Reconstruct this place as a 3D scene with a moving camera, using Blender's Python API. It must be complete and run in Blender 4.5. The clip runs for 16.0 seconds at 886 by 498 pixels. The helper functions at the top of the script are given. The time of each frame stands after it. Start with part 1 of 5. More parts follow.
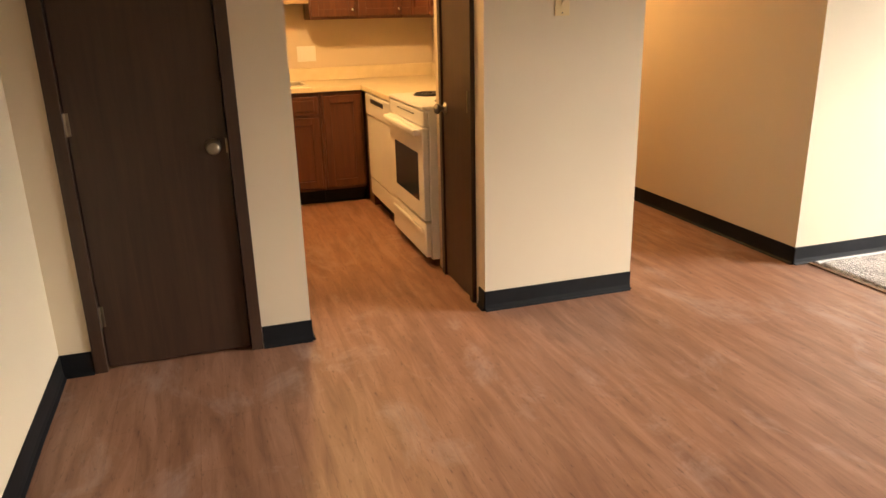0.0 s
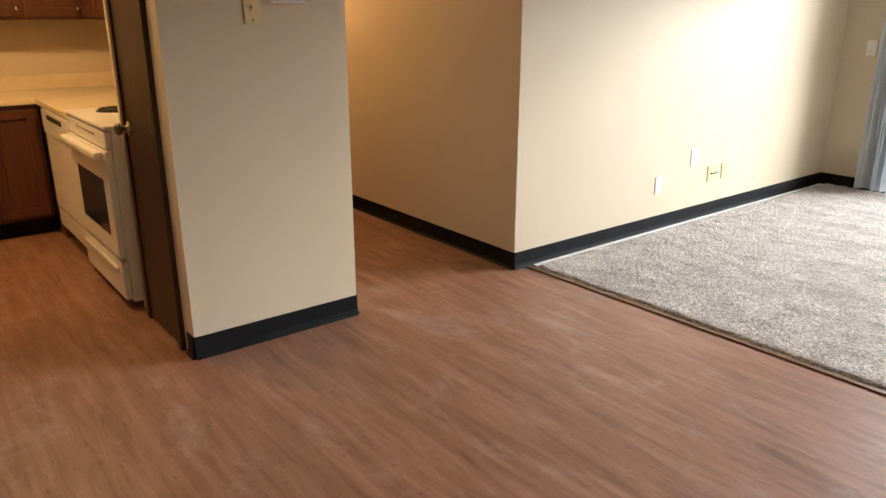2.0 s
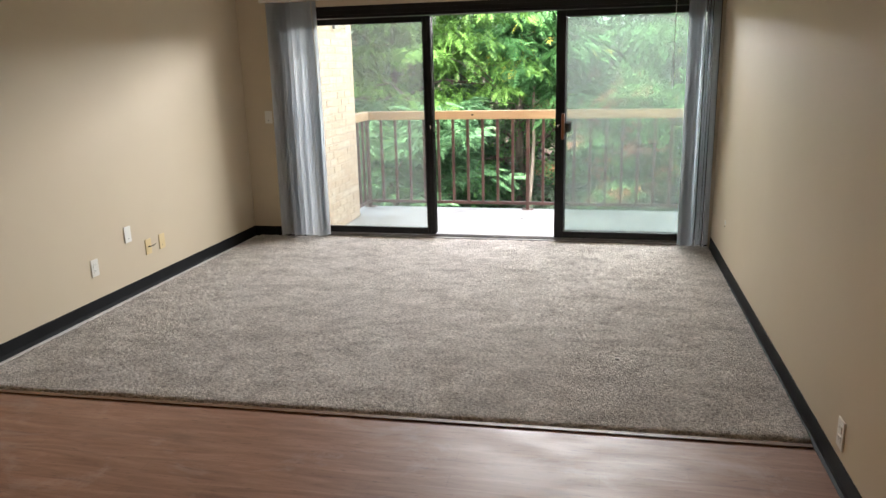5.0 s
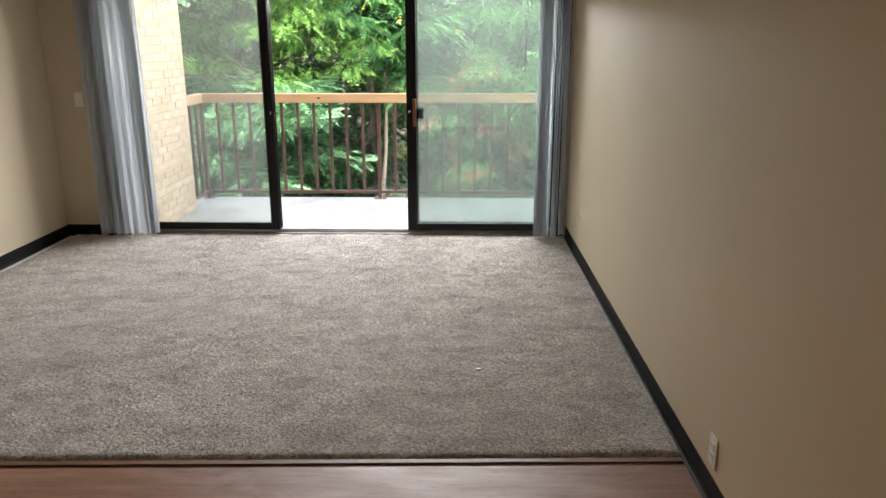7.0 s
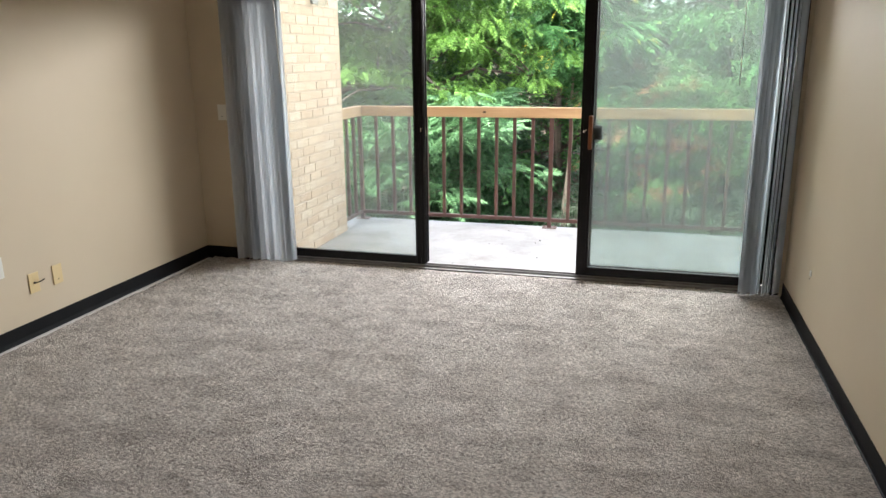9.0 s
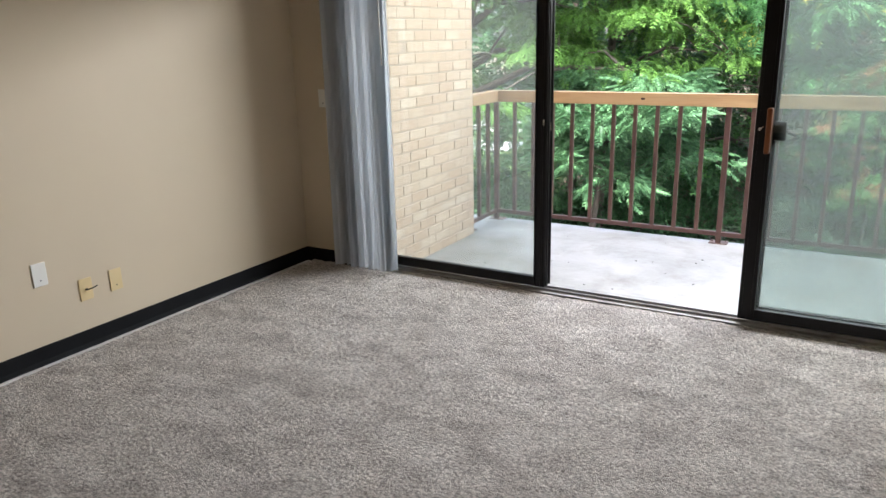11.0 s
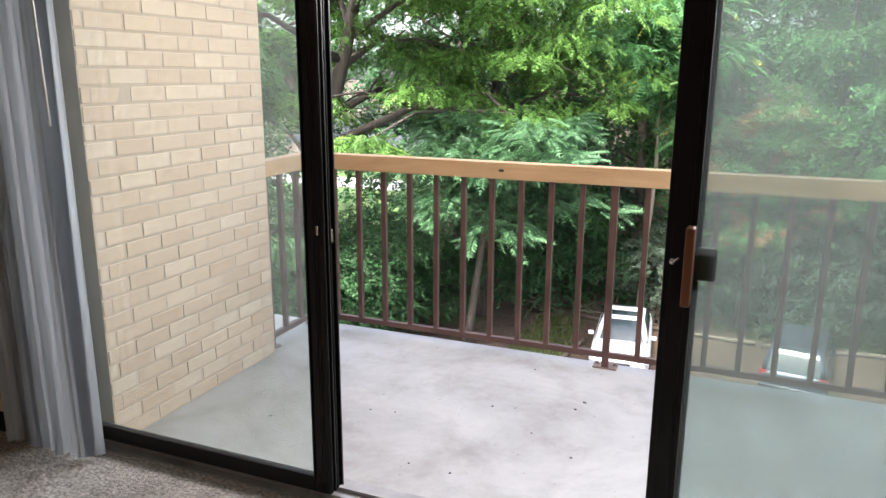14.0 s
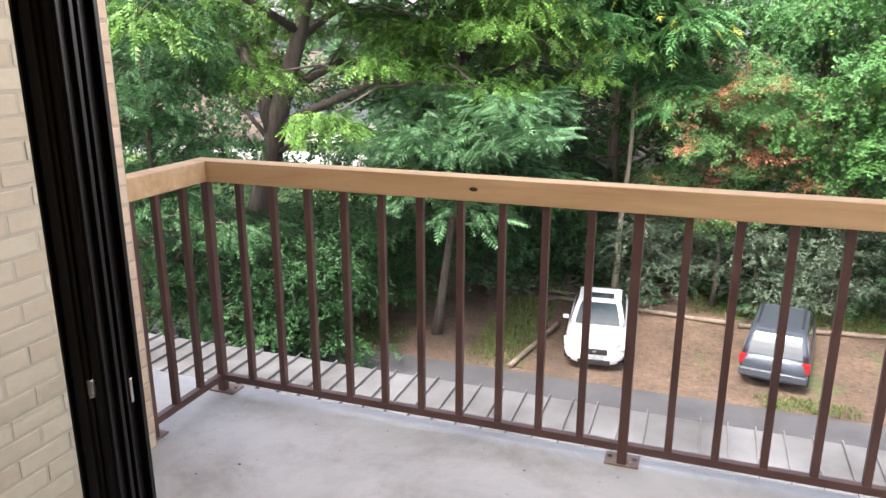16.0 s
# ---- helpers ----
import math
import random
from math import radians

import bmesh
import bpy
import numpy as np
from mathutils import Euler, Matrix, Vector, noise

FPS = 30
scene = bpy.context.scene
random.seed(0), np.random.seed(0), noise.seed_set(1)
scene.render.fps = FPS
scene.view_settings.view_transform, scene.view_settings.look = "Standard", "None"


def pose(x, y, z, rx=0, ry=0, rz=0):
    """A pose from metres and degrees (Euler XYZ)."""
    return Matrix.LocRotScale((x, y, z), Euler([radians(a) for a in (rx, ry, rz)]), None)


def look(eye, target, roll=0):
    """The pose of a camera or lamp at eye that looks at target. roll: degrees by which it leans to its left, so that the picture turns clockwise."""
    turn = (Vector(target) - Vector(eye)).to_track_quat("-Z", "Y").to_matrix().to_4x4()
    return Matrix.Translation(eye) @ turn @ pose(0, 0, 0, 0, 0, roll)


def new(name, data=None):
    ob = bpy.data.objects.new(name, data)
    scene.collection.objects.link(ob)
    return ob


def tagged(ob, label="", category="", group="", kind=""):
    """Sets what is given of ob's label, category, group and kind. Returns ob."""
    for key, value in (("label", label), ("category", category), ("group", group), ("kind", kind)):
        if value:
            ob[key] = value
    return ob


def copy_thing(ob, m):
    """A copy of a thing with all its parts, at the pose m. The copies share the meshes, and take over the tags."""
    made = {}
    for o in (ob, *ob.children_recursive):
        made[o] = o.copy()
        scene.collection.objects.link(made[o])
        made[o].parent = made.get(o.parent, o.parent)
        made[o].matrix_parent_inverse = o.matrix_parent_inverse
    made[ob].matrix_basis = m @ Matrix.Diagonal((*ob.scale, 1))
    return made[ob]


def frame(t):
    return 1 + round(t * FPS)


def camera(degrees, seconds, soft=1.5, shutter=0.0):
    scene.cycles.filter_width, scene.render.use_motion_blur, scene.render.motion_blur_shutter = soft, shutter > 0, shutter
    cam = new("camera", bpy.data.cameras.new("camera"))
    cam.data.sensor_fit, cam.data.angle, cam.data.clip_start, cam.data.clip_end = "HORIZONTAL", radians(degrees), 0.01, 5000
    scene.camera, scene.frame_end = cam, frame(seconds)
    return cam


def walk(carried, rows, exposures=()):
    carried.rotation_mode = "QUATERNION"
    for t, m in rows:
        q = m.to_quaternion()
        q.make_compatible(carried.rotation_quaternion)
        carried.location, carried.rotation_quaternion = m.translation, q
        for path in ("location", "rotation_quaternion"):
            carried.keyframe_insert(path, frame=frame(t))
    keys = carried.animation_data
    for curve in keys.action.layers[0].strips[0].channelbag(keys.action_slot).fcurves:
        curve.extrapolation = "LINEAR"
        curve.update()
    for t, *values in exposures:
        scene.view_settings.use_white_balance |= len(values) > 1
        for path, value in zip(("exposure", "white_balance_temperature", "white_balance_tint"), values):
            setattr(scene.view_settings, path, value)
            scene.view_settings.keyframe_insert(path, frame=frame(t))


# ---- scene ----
cam = camera(62.6, 16.0)
EXPOSURES = [(0, 5.45, 7100, 15), (1.5, 5.0, 6350, 12), (2.5, 4.45, 6200, 11), (3.5, 3.85, 6350, 11), (5, 3.6, 6450, 11.5), (9, 3.35, 6400, 11.5), (12.5, 3.05, 6000, 13), (13.5, 2.9, 6200, 15), (14.5, 2.75, 6400, 15), (16, 2.5, 6500, 16)]
PATH = [
    (0, (3.104, -6.681, 1.406), (1.29, -6.108, 0.787), -1.4),
    (0.5, (2.968, -6.565, 1.418), (1.135, -6.027, 0.828), -1.0),
    (1, (2.871, -6.478, 1.42), (1.086, -5.766, 0.865), 0.1),
    (1.5, (2.844, -6.435, 1.416), (1.179, -5.488, 0.842), 0.5),
    (2, (2.889, -6.392, 1.425), (1.388, -5.225, 0.804), 0.0),
    (2.5, (2.939, -6.363, 1.467), (1.648, -4.997, 0.785), -1.1),
    (3, (3.052, -6.368, 1.507), (1.951, -4.836, 0.842), -1.7),
    (3.5, (3.142, -6.387, 1.551), (2.238, -4.704, 0.96), -1.3),
    (4, (3.232, -6.407, 1.556), (2.456, -4.638, 1.038), -1.7),
    (4.5, (3.3, -6.412, 1.577), (2.697, -4.57, 1.083), -1.5),
    (5, (3.324, -6.407, 1.582), (2.897, -4.516, 1.092), -1.4),
    (5.2, (3.35, -6.391, 1.585), (2.996, -4.485, 1.093), -1.2),
    (7.3, (3.284, -5.86, 1.597), (3.251, -3.938, 1.046), 0.0),
    (7.5, (3.268, -5.777, 1.586), (3.222, -3.855, 1.034), 0.3),
    (8, (3.366, -5.473, 1.572), (3.216, -3.557, 1.016), 0.9),
    (8.5, (3.384, -5.159, 1.549), (3.06, -3.262, 1.005), 0.6),
    (9, (3.328, -4.902, 1.552), (2.804, -3.043, 1.035), -0.6),
    (9.5, (3.375, -4.612, 1.545), (2.711, -2.796, 1.033), -0.9),
    (10, (3.392, -4.325, 1.535), (2.632, -2.552, 1.007), -0.8),
    (12.3, (3.371, -3.153, 1.498), (2.231, -1.612, 0.928), -2.3),
    (12.5, (3.336, -3.025, 1.527), (2.268, -1.433, 0.957), -1.8),
    (13, (3.256, -2.662, 1.532), (2.338, -0.962, 1.014), -0.5),
    (13.5, (3.172, -2.294, 1.555), (2.346, -0.536, 1.079), 0.3),
    (14, (3.06, -1.993, 1.546), (2.33, -0.191, 1.079), 0.3),
    (14.5, (2.95, -1.705, 1.558), (2.291, 0.12, 1.072), -0.2),
    (15, (2.865, -1.382, 1.552), (2.235, 0.445, 1.035), -0.2),
    (15.5, (2.782, -1.076, 1.564), (2.153, 0.745, 1.03), 0.3),
    (16, (2.654, -0.748, 1.561), (2.007, 1.065, 1.021), 0.1),
]
walk(cam, [(t, look(eye, aim, lean)) for t, eye, aim, lean in PATH], EXPOSURES)

# ---------------------------------------------------------------- world and light
world = bpy.data.worlds.new("sky")
scene.world = world
world.use_nodes = True
wn = world.node_tree
sky = wn.nodes.new("ShaderNodeTexSky")
sky.sky_type = "NISHITA"
sky.sun_disc = False
sky.sun_elevation = radians(52)
sky.sun_rotation = radians(200)
sky.air_density, sky.dust_density, sky.ozone_density = 1.0, 4.0, 1.0
haze = wn.nodes.new("ShaderNodeHueSaturation")
haze.inputs["Saturation"].default_value = 0.5
wn.links.new(sky.outputs["Color"], haze.inputs["Color"])
wn.links.new(haze.outputs["Color"], wn.nodes["Background"].inputs["Color"])
wn.nodes["Background"].inputs["Strength"].default_value = 0.15

sun = new("sun", bpy.data.lights.new("sun", "SUN"))
sun.data.energy, sun.data.angle, sun.data.color = 1.9, radians(14), (1.0, 0.95, 0.87)
sun.matrix_world = look((0, 0, 40), (6, 22, 0))


def lamp_light(name, at, power, colour, size):
    ob = new(name, bpy.data.lights.new(name, "POINT"))
    ob.data.energy, ob.data.color, ob.data.shadow_soft_size = power, colour, size
    ob.location = at
    return ob


# added lamp for the sky's light at the balcony's open side, above the railing
sky_panel = new("balcony_skylight", bpy.data.lights.new("balcony_skylight", "AREA"))
sky_panel.data.shape, sky_panel.data.size, sky_panel.data.size_y = "RECTANGLE", 3.6, 0.58
sky_panel.data.energy, sky_panel.data.color = 20, (1.0, 0.985, 0.96)
sky_panel.data.spread = radians(128)
sky_panel.data.specular_factor = 0.5
sky_panel.matrix_world = look((3.4, 2.2, 2.40), (1.9, -6.0, 0.55))

WARM = (1.0, 0.60, 0.25)
lamp_light("kitchen_light", (-1.45, -6.13, 2.26), 2.5, WARM, 0.07)
lamp_light("hall_light", (-2.3, -4.15, 2.24), 1.6, WARM, 0.08)


# ---------------------------------------------------------------- materials
class Mat:
    """A node material with its Principled shader, and short ways to add nodes."""

    def __init__(self, name, colour=(0.5, 0.5, 0.5), rough=0.6, metal=0.0, spec=0.5):
        self.m = bpy.data.materials.new(name)
        self.m.use_nodes = True
        self.t = self.m.node_tree
        self.b = self.t.nodes["Principled BSDF"]
        self.b.inputs["Base Color"].default_value = (*colour, 1)
        self.b.inputs["Roughness"].default_value = rough
        self.b.inputs["Metallic"].default_value = metal
        self.b.inputs["Specular IOR Level"].default_value = spec
        self.co = None

    def coords(self, scale=(1, 1, 1), which="Object"):
        tc = self.t.nodes.new("ShaderNodeTexCoord")
        mp = self.t.nodes.new("ShaderNodeMapping")
        mp.inputs["Scale"].default_value = scale
        self.t.links.new(tc.outputs[which], mp.inputs["Vector"])
        return mp.outputs["Vector"]

    def world(self, scale=(1, 1, 1)):
        g = self.t.nodes.new("ShaderNodeNewGeometry")
        mp = self.t.nodes.new("ShaderNodeMapping")
        mp.inputs["Scale"].default_value = scale
        self.t.links.new(g.outputs["Position"], mp.inputs["Vector"])
        return mp.outputs["Vector"]

    def noise(self, vec, scale, detail=4.0, rough=0.55, dist=0.0):
        n = self.t.nodes.new("ShaderNodeTexNoise")
        n.inputs["Scale"].default_value = scale
        n.inputs["Detail"].default_value = detail
        n.inputs["Roughness"].default_value = rough
        n.inputs["Distortion"].default_value = dist
        self.t.links.new(vec, n.inputs["Vector"])
        return n.outputs["Fac"]

    def ramp(self, fac, stops):
        r = self.t.nodes.new("ShaderNodeValToRGB")
        els = r.color_ramp.elements
        while len(els) < len(stops):
            els.new(0.5)
        for e, (p, c) in zip(els, stops):
            e.position, e.color = p, (*c, 1)
        self.t.links.new(fac, r.inputs["Fac"])
        return r.outputs["Color"]

    def mix(self, a, b, fac, mode="MIX"):
        x = self.t.nodes.new("ShaderNodeMix")
        x.data_type, x.blend_type = "RGBA", mode
        for sock, v in ((x.inputs[6], a), (x.inputs[7], b), (x.inputs[0], fac)):
            if isinstance(v, tuple):
                sock.default_value = (*v, 1)
            elif isinstance(v, (int, float)):
                sock.default_value = v
            else:
                self.t.links.new(v, sock)
        return x.outputs[2]

    def colour(self, out):
        self.t.links.new(out, self.b.inputs["Base Color"])
        return self

    def rough(self, out):
        self.t.links.new(out, self.b.inputs["Roughness"])
        return self

    def bump(self, height, strength=0.3, dist=0.01):
        n = self.t.nodes.new("ShaderNodeBump")
        n.inputs["Strength"].default_value = strength
        n.inputs["Distance"].default_value = dist
        self.t.links.new(height, n.inputs["Height"])
        self.t.links.new(n.outputs["Normal"], self.b.inputs["Normal"])
        return self

    def random(self):
        return self.t.nodes.new("ShaderNodeObjectInfo").outputs["Random"]

    def island(self):
        return self.t.nodes.new("ShaderNodeNewGeometry").outputs["Random Per Island"]


def two(name, c1, c2, scale, rough=0.6, metal=0.0, bump=0.15, stretch=(1, 1, 1), fine=None, dist=0.004, spec=0.5):
    """A surface that wanders between two colours, with fine relief."""
    m = Mat(name, c1, rough, metal, spec)
    v = m.world(stretch)
    m.colour(m.ramp(m.noise(v, scale, 6), [(0.3, c1), (0.7, c2)]))
    m.bump(m.noise(v, fine or scale * 12, 3), bump, dist)
    return m.m


wall_m = two("wall_paint", (0.575, 0.486, 0.356), (0.605, 0.516, 0.381), 1.3, 0.55, bump=0.12, fine=140, dist=0.002, spec=0.35)
ceil_m = two("ceiling_paint", (0.76, 0.73, 0.66), (0.8, 0.77, 0.7), 2.0, 0.8, bump=0.5, fine=90, dist=0.004)
base_m = two("black_vinyl", (0.005, 0.0053, 0.006), (0.009, 0.0095, 0.011), 5, 0.55, bump=0.1, spec=0.16)
gap_m = two("pale_subfloor", (0.6, 0.59, 0.57), (0.74, 0.72, 0.7), 9, 0.8)


def plank_floor():
    m = Mat("vinyl_plank", rough=0.4)
    v = m.world((0.42, 3.2, 1))
    g1 = m.noise(v, 5.5, 8, 0.62, 0.6)
    tone = m.ramp(g1, [(0.28, (0.165, 0.076, 0.043)), (0.5, (0.255, 0.127, 0.076)), (0.72, (0.345, 0.19, 0.125))])
    streak = m.ramp(m.noise(m.world((3.4, 15, 1)), 4.6, 5, 0.62, 0.3), [(0.28, (0.36, 0.31, 0.29)), (0.41, (1, 1, 1))])
    pl = m.t.nodes.new("ShaderNodeTexBrick")
    pl.offset = 0.37
    pl.inputs["Scale"].default_value = 1.0
    pl.inputs["Brick Width"].default_value, pl.inputs["Row Height"].default_value = 0.92, 0.102
    pl.inputs["Mortar Size"].default_value = 0.0012
    pl.inputs["Color1"].default_value, pl.inputs["Color2"].default_value = (0.86, 0.84, 0.82, 1), (1.06, 1.06, 1.06, 1)
    pl.inputs["Mortar"].default_value = (0.66, 0.6, 0.58, 1)
    m.t.links.new(m.world(), pl.inputs["Vector"])
    c = m.mix(m.mix(tone, streak, 0.75, "MULTIPLY"), pl.outputs["Color"], 0.55, "MULTIPLY")
    scuff = m.ramp(m.noise(m.world((1, 1.6, 1)), 1.9, 7, 0.7, 0.5), [(0.54, (0, 0, 0)), (0.74, (0.5, 0.5, 0.5))])
    c = m.mix(c, (0.46, 0.37, 0.33), scuff)
    m.colour(c)
    m.rough(m.ramp(m.noise(m.world((0.8, 2, 1)), 4, 6), [(0.3, (0.38, 0.38, 0.38)), (0.75, (0.58, 0.58, 0.58))]))
    m.bump(m.noise(m.world((2, 26, 1)), 12, 5), 0.12, 0.002)
    return m.m


def carpet_mat():
    m = Mat("cut_pile_carpet", rough=0.95, spec=0.1)
    v = m.world()
    big = m.ramp(m.noise(m.world((1.72, 2.99, 1.15)), 2.0, 7, 0.68, 0.4), [(0.30, (0.425, 0.38, 0.345)), (0.50, (0.644, 0.592, 0.546)), (0.70, (0.74, 0.69, 0.645))])
    tuft = m.ramp(m.noise(m.world((1, 1.5, 1)), 62, 4, 0.7), [(0.38, (0.42, 0.40, 0.38)), (0.58, (1.25, 1.25, 1.25))])
    tread = m.ramp(m.noise(m.world((1, 1.4, 1)), 6.5, 4, 0.6, 0.6), [(0.36, (0.82, 0.81, 0.80)), (0.6, (1.08, 1.08, 1.08))])
    m.colour(m.mix(m.mix(big, tread, 1.0, "MULTIPLY"), tuft, 0.9, "MULTIPLY"))
    m.bump(m.noise(v, 60, 5, 0.78), 1.0, 0.025)
    m.b.inputs["Sheen Weight"].default_value = 0.25
    return m.m


def wood_mat(name, dark, light, axis, grain=7.0, rough=0.5, bump=0.15):
    m = Mat(name, dark, rough)
    sc = [grain * 2.2] * 3
    sc[axis] = grain * 0.16
    v = m.world(tuple(sc))
    m.colour(m.ramp(m.noise(v, 1.6, 8, 0.6, 0.7), [(0.28, dark), (0.72, light)]))
    m.bump(m.noise(v, 5, 4), bump, 0.002)
    return m.m


def concrete_mat():
    m = Mat("balcony_concrete", rough=0.62)
    v = m.world()
    c = m.ramp(m.noise(v, 1.3, 9, 0.68, 0.5), [(0.28, (0.27, 0.26, 0.245)), (0.52, (0.40, 0.395, 0.385)), (0.75, (0.50, 0.50, 0.49))])
    stain = m.ramp(m.noise(m.world((1, 1, 1)), 3.4, 8, 0.7), [(0.50, (1, 1, 1)), (0.70, (0.74, 0.70, 0.66))])
    speck = m.ramp(m.noise(v, 34, 2, 0.5), [(0.22, (0.35, 0.33, 0.3)), (0.30, (1, 1, 1))])
    m.colour(m.mix(m.mix(c, stain, 0.8, "MULTIPLY"), speck, 0.6, "MULTIPLY"))
    m.bump(m.noise(v, 45, 6, 0.7), 0.25, 0.006)
    return m.m


def glass_mat(name, haze, tint, haze_colour):
    """A pane: clear tinted glass; its pale film stands for dust and reflected light."""
    m = bpy.data.materials.new(name)
    m.use_nodes = True
    t = m.node_tree
    t.nodes.remove(t.nodes["Principled BSDF"])
    out = t.nodes["Material Output"]
    tr = t.nodes.new("ShaderNodeBsdfTransparent")
    tr.inputs["Color"].default_value = (*tint, 1)
    df = t.nodes.new("ShaderNodeBsdfDiffuse")
    df.inputs["Color"].default_value = (*haze_colour, 1)
    tl = t.nodes.new("ShaderNodeBsdfTranslucent")
    tl.inputs["Color"].default_value = (*haze_colour, 1)
    dust_glare = t.nodes.new("ShaderNodeMixShader")
    dust_glare.inputs[0].default_value = 0.7
    gl = t.nodes.new("ShaderNodeBsdfGlossy")
    gl.inputs["Roughness"].default_value = 0.02
    lw = t.nodes.new("ShaderNodeLayerWeight")
    pw = t.nodes.new("ShaderNodeMath")
    pw.operation = "POWER"
    pw.inputs[1].default_value = 4.0
    t.links.new(lw.outputs["Facing"], pw.inputs[0])
    fr = t.nodes.new("ShaderNodeMath")
    fr.operation = "MULTIPLY_ADD"
    fr.inputs[1].default_value, fr.inputs[2].default_value = 0.6, 0.035
    t.links.new(pw.outputs[0], fr.inputs[0])
    a, b = t.nodes.new("ShaderNodeMixShader"), t.nodes.new("ShaderNodeMixShader")
    a.inputs[0].default_value = haze
    t.links.new(df.outputs[0], dust_glare.inputs[1])
    t.links.new(tl.outputs[0], dust_glare.inputs[2])
    t.links.new(tr.outputs[0], a.inputs[1])
    t.links.new(dust_glare.outputs[0], a.inputs[2])
    t.links.new(fr.outputs[0], b.inputs[0])
    t.links.new(a.outputs[0], b.inputs[1])
    t.links.new(gl.outputs[0], b.inputs[2])
    t.links.new(b.outputs[0], out.inputs["Surface"])
    return m


def leaf_mat(name, dark, mid, light, accent=None, share=0.06):
    m = Mat(name, mid, 0.5, spec=0.3)
    patch = m.noise(m.world(), 0.55, 4)
    c = m.ramp(m.island(), [(0.0, dark), (0.55, mid), (1.0, light)])
    c = m.mix(c, m.ramp(patch, [(0.3, dark), (0.7, light)]), 0.35)
    if accent:
        c = m.mix(c, accent, m.ramp(m.noise(m.world(), 0.75, 3), [(1 - share - 0.03, (0, 0, 0)), (1 - share, (1, 1, 1))]))
    m.colour(c)
    t = m.t
    tl = t.nodes.new("ShaderNodeBsdfTranslucent")
    t.links.new(c, tl.inputs["Color"])
    mx = t.nodes.new("ShaderNodeMixShader")
    mx.inputs[0].default_value = 0.32
    t.links.new(m.b.outputs[0], mx.inputs[1])
    t.links.new(tl.outputs[0], mx.inputs[2])
    t.links.new(mx.outputs[0], t.nodes["Material Output"].inputs["Surface"])
    return m.m


def blind_mat():
    m = Mat("vinyl_blind", (0.80, 0.80, 0.80), 0.45)
    v = m.world((1, 1, 0.3))
    c = m.ramp(m.noise(v, 8, 4), [(0.3, (0.82, 0.83, 0.85)), (0.7, (0.88, 0.88, 0.89))])
    m.colour(c)
    tl = m.t.nodes.new("ShaderNodeBsdfTranslucent")
    tl.inputs["Color"].default_value = (0.72, 0.78, 0.82, 1)
    mx = m.t.nodes.new("ShaderNodeMixShader")
    mx.inputs[0].default_value = 0.42
    m.t.links.new(m.b.outputs[0], mx.inputs[1])
    m.t.links.new(tl.outputs[0], mx.inputs[2])
    m.t.links.new(mx.outputs[0], m.t.nodes["Material Output"].inputs["Surface"])
    return m.m


def brick_mat():
    m = Mat("buff_brick", rough=0.85)
    r = m.ramp(m.random(), [(0.0, (0.588, 0.444, 0.322)), (0.5, (0.636, 0.498, 0.366)), (1.0, (0.684, 0.558, 0.426))])
    g = m.ramp(m.noise(m.world(), 38, 6, 0.7), [(0.3, (0.82, 0.8, 0.78)), (0.65, (1.04, 1.04, 1.04))])
    m.colour(m.mix(r, g, 0.8, "MULTIPLY"))
    m.bump(m.noise(m.world(), 120, 5, 0.7), 0.45, 0.004)
    return m.m


def litter_mat():
    m = Mat("leaf_litter", rough=0.95)
    v = m.world()
    c = m.ramp(m.noise(v, 0.5, 8, 0.7, 0.5), [(0.3, (0.0468, 0.0312, 0.0211)), (0.5, (0.0897, 0.0593, 0.0382)), (0.7, (0.136, 0.0936, 0.0624))])
    f = m.ramp(m.noise(v, 6, 7, 0.8), [(0.34, (0.35, 0.33, 0.31)), (0.56, (1.1, 1.1, 1.1)), (0.72, (1.9, 1.8, 1.7))])
    green = m.ramp(m.noise(m.world((1, 0.6, 1)), 0.33, 5, 0.6), [(0.57, (0, 0, 0)), (0.66, (1, 1, 1))])
    c = m.mix(c, (0.055, 0.085, 0.025), green)
    m.colour(m.mix(c, f, 0.9, "MULTIPLY"))
    m.bump(m.noise(v, 14, 6, 0.8), 0.8, 0.06)
    return m.m


floor_m, carpet_m = plank_floor(), carpet_mat()
door_m = wood_mat("dark_door", (0.026, 0.0125, 0.0075), (0.048, 0.024, 0.014), 2, 8, 0.42)
cab_m = wood_mat("cherry_cabinet", (0.055, 0.017, 0.007), (0.11, 0.036, 0.014), 2, 8, 0.4)
strip_m = wood_mat("wood_edge_strip", (0.085, 0.040, 0.016), (0.18, 0.088, 0.036), 0, 7, 0.5)
rail_wood_m = wood_mat("rail_board", (0.40, 0.245, 0.12), (0.57, 0.39, 0.215), 0, 5, 0.65)
handle_wood_m = wood_mat("handle_wood", (0.15, 0.042, 0.013), (0.23, 0.072, 0.023), 2, 9, 0.4)
concrete_m, brick_m = concrete_mat(), brick_mat()
mortar_m = two("mortar", (0.44, 0.35, 0.265), (0.51, 0.425, 0.33), 6, 0.95, bump=0.5, fine=120)
soffit_m = two("soffit_paint", (0.62, 0.60, 0.55), (0.68, 0.66, 0.61), 2, 0.85)
frame_m = two("bronze_aluminium", (0.005, 0.0045, 0.0045), (0.009, 0.008, 0.008), 4, 0.45, 0.0, bump=0.05, spec=0.25)
sill_m = two("worn_aluminium_sill", (0.26, 0.255, 0.25), (0.40, 0.39, 0.38), 9, 0.55, 0.3, bump=0.1)
rail_m = two("brown_painted_steel", (0.070, 0.032, 0.026), (0.105, 0.052, 0.043), 7, 0.5, bump=0.15)
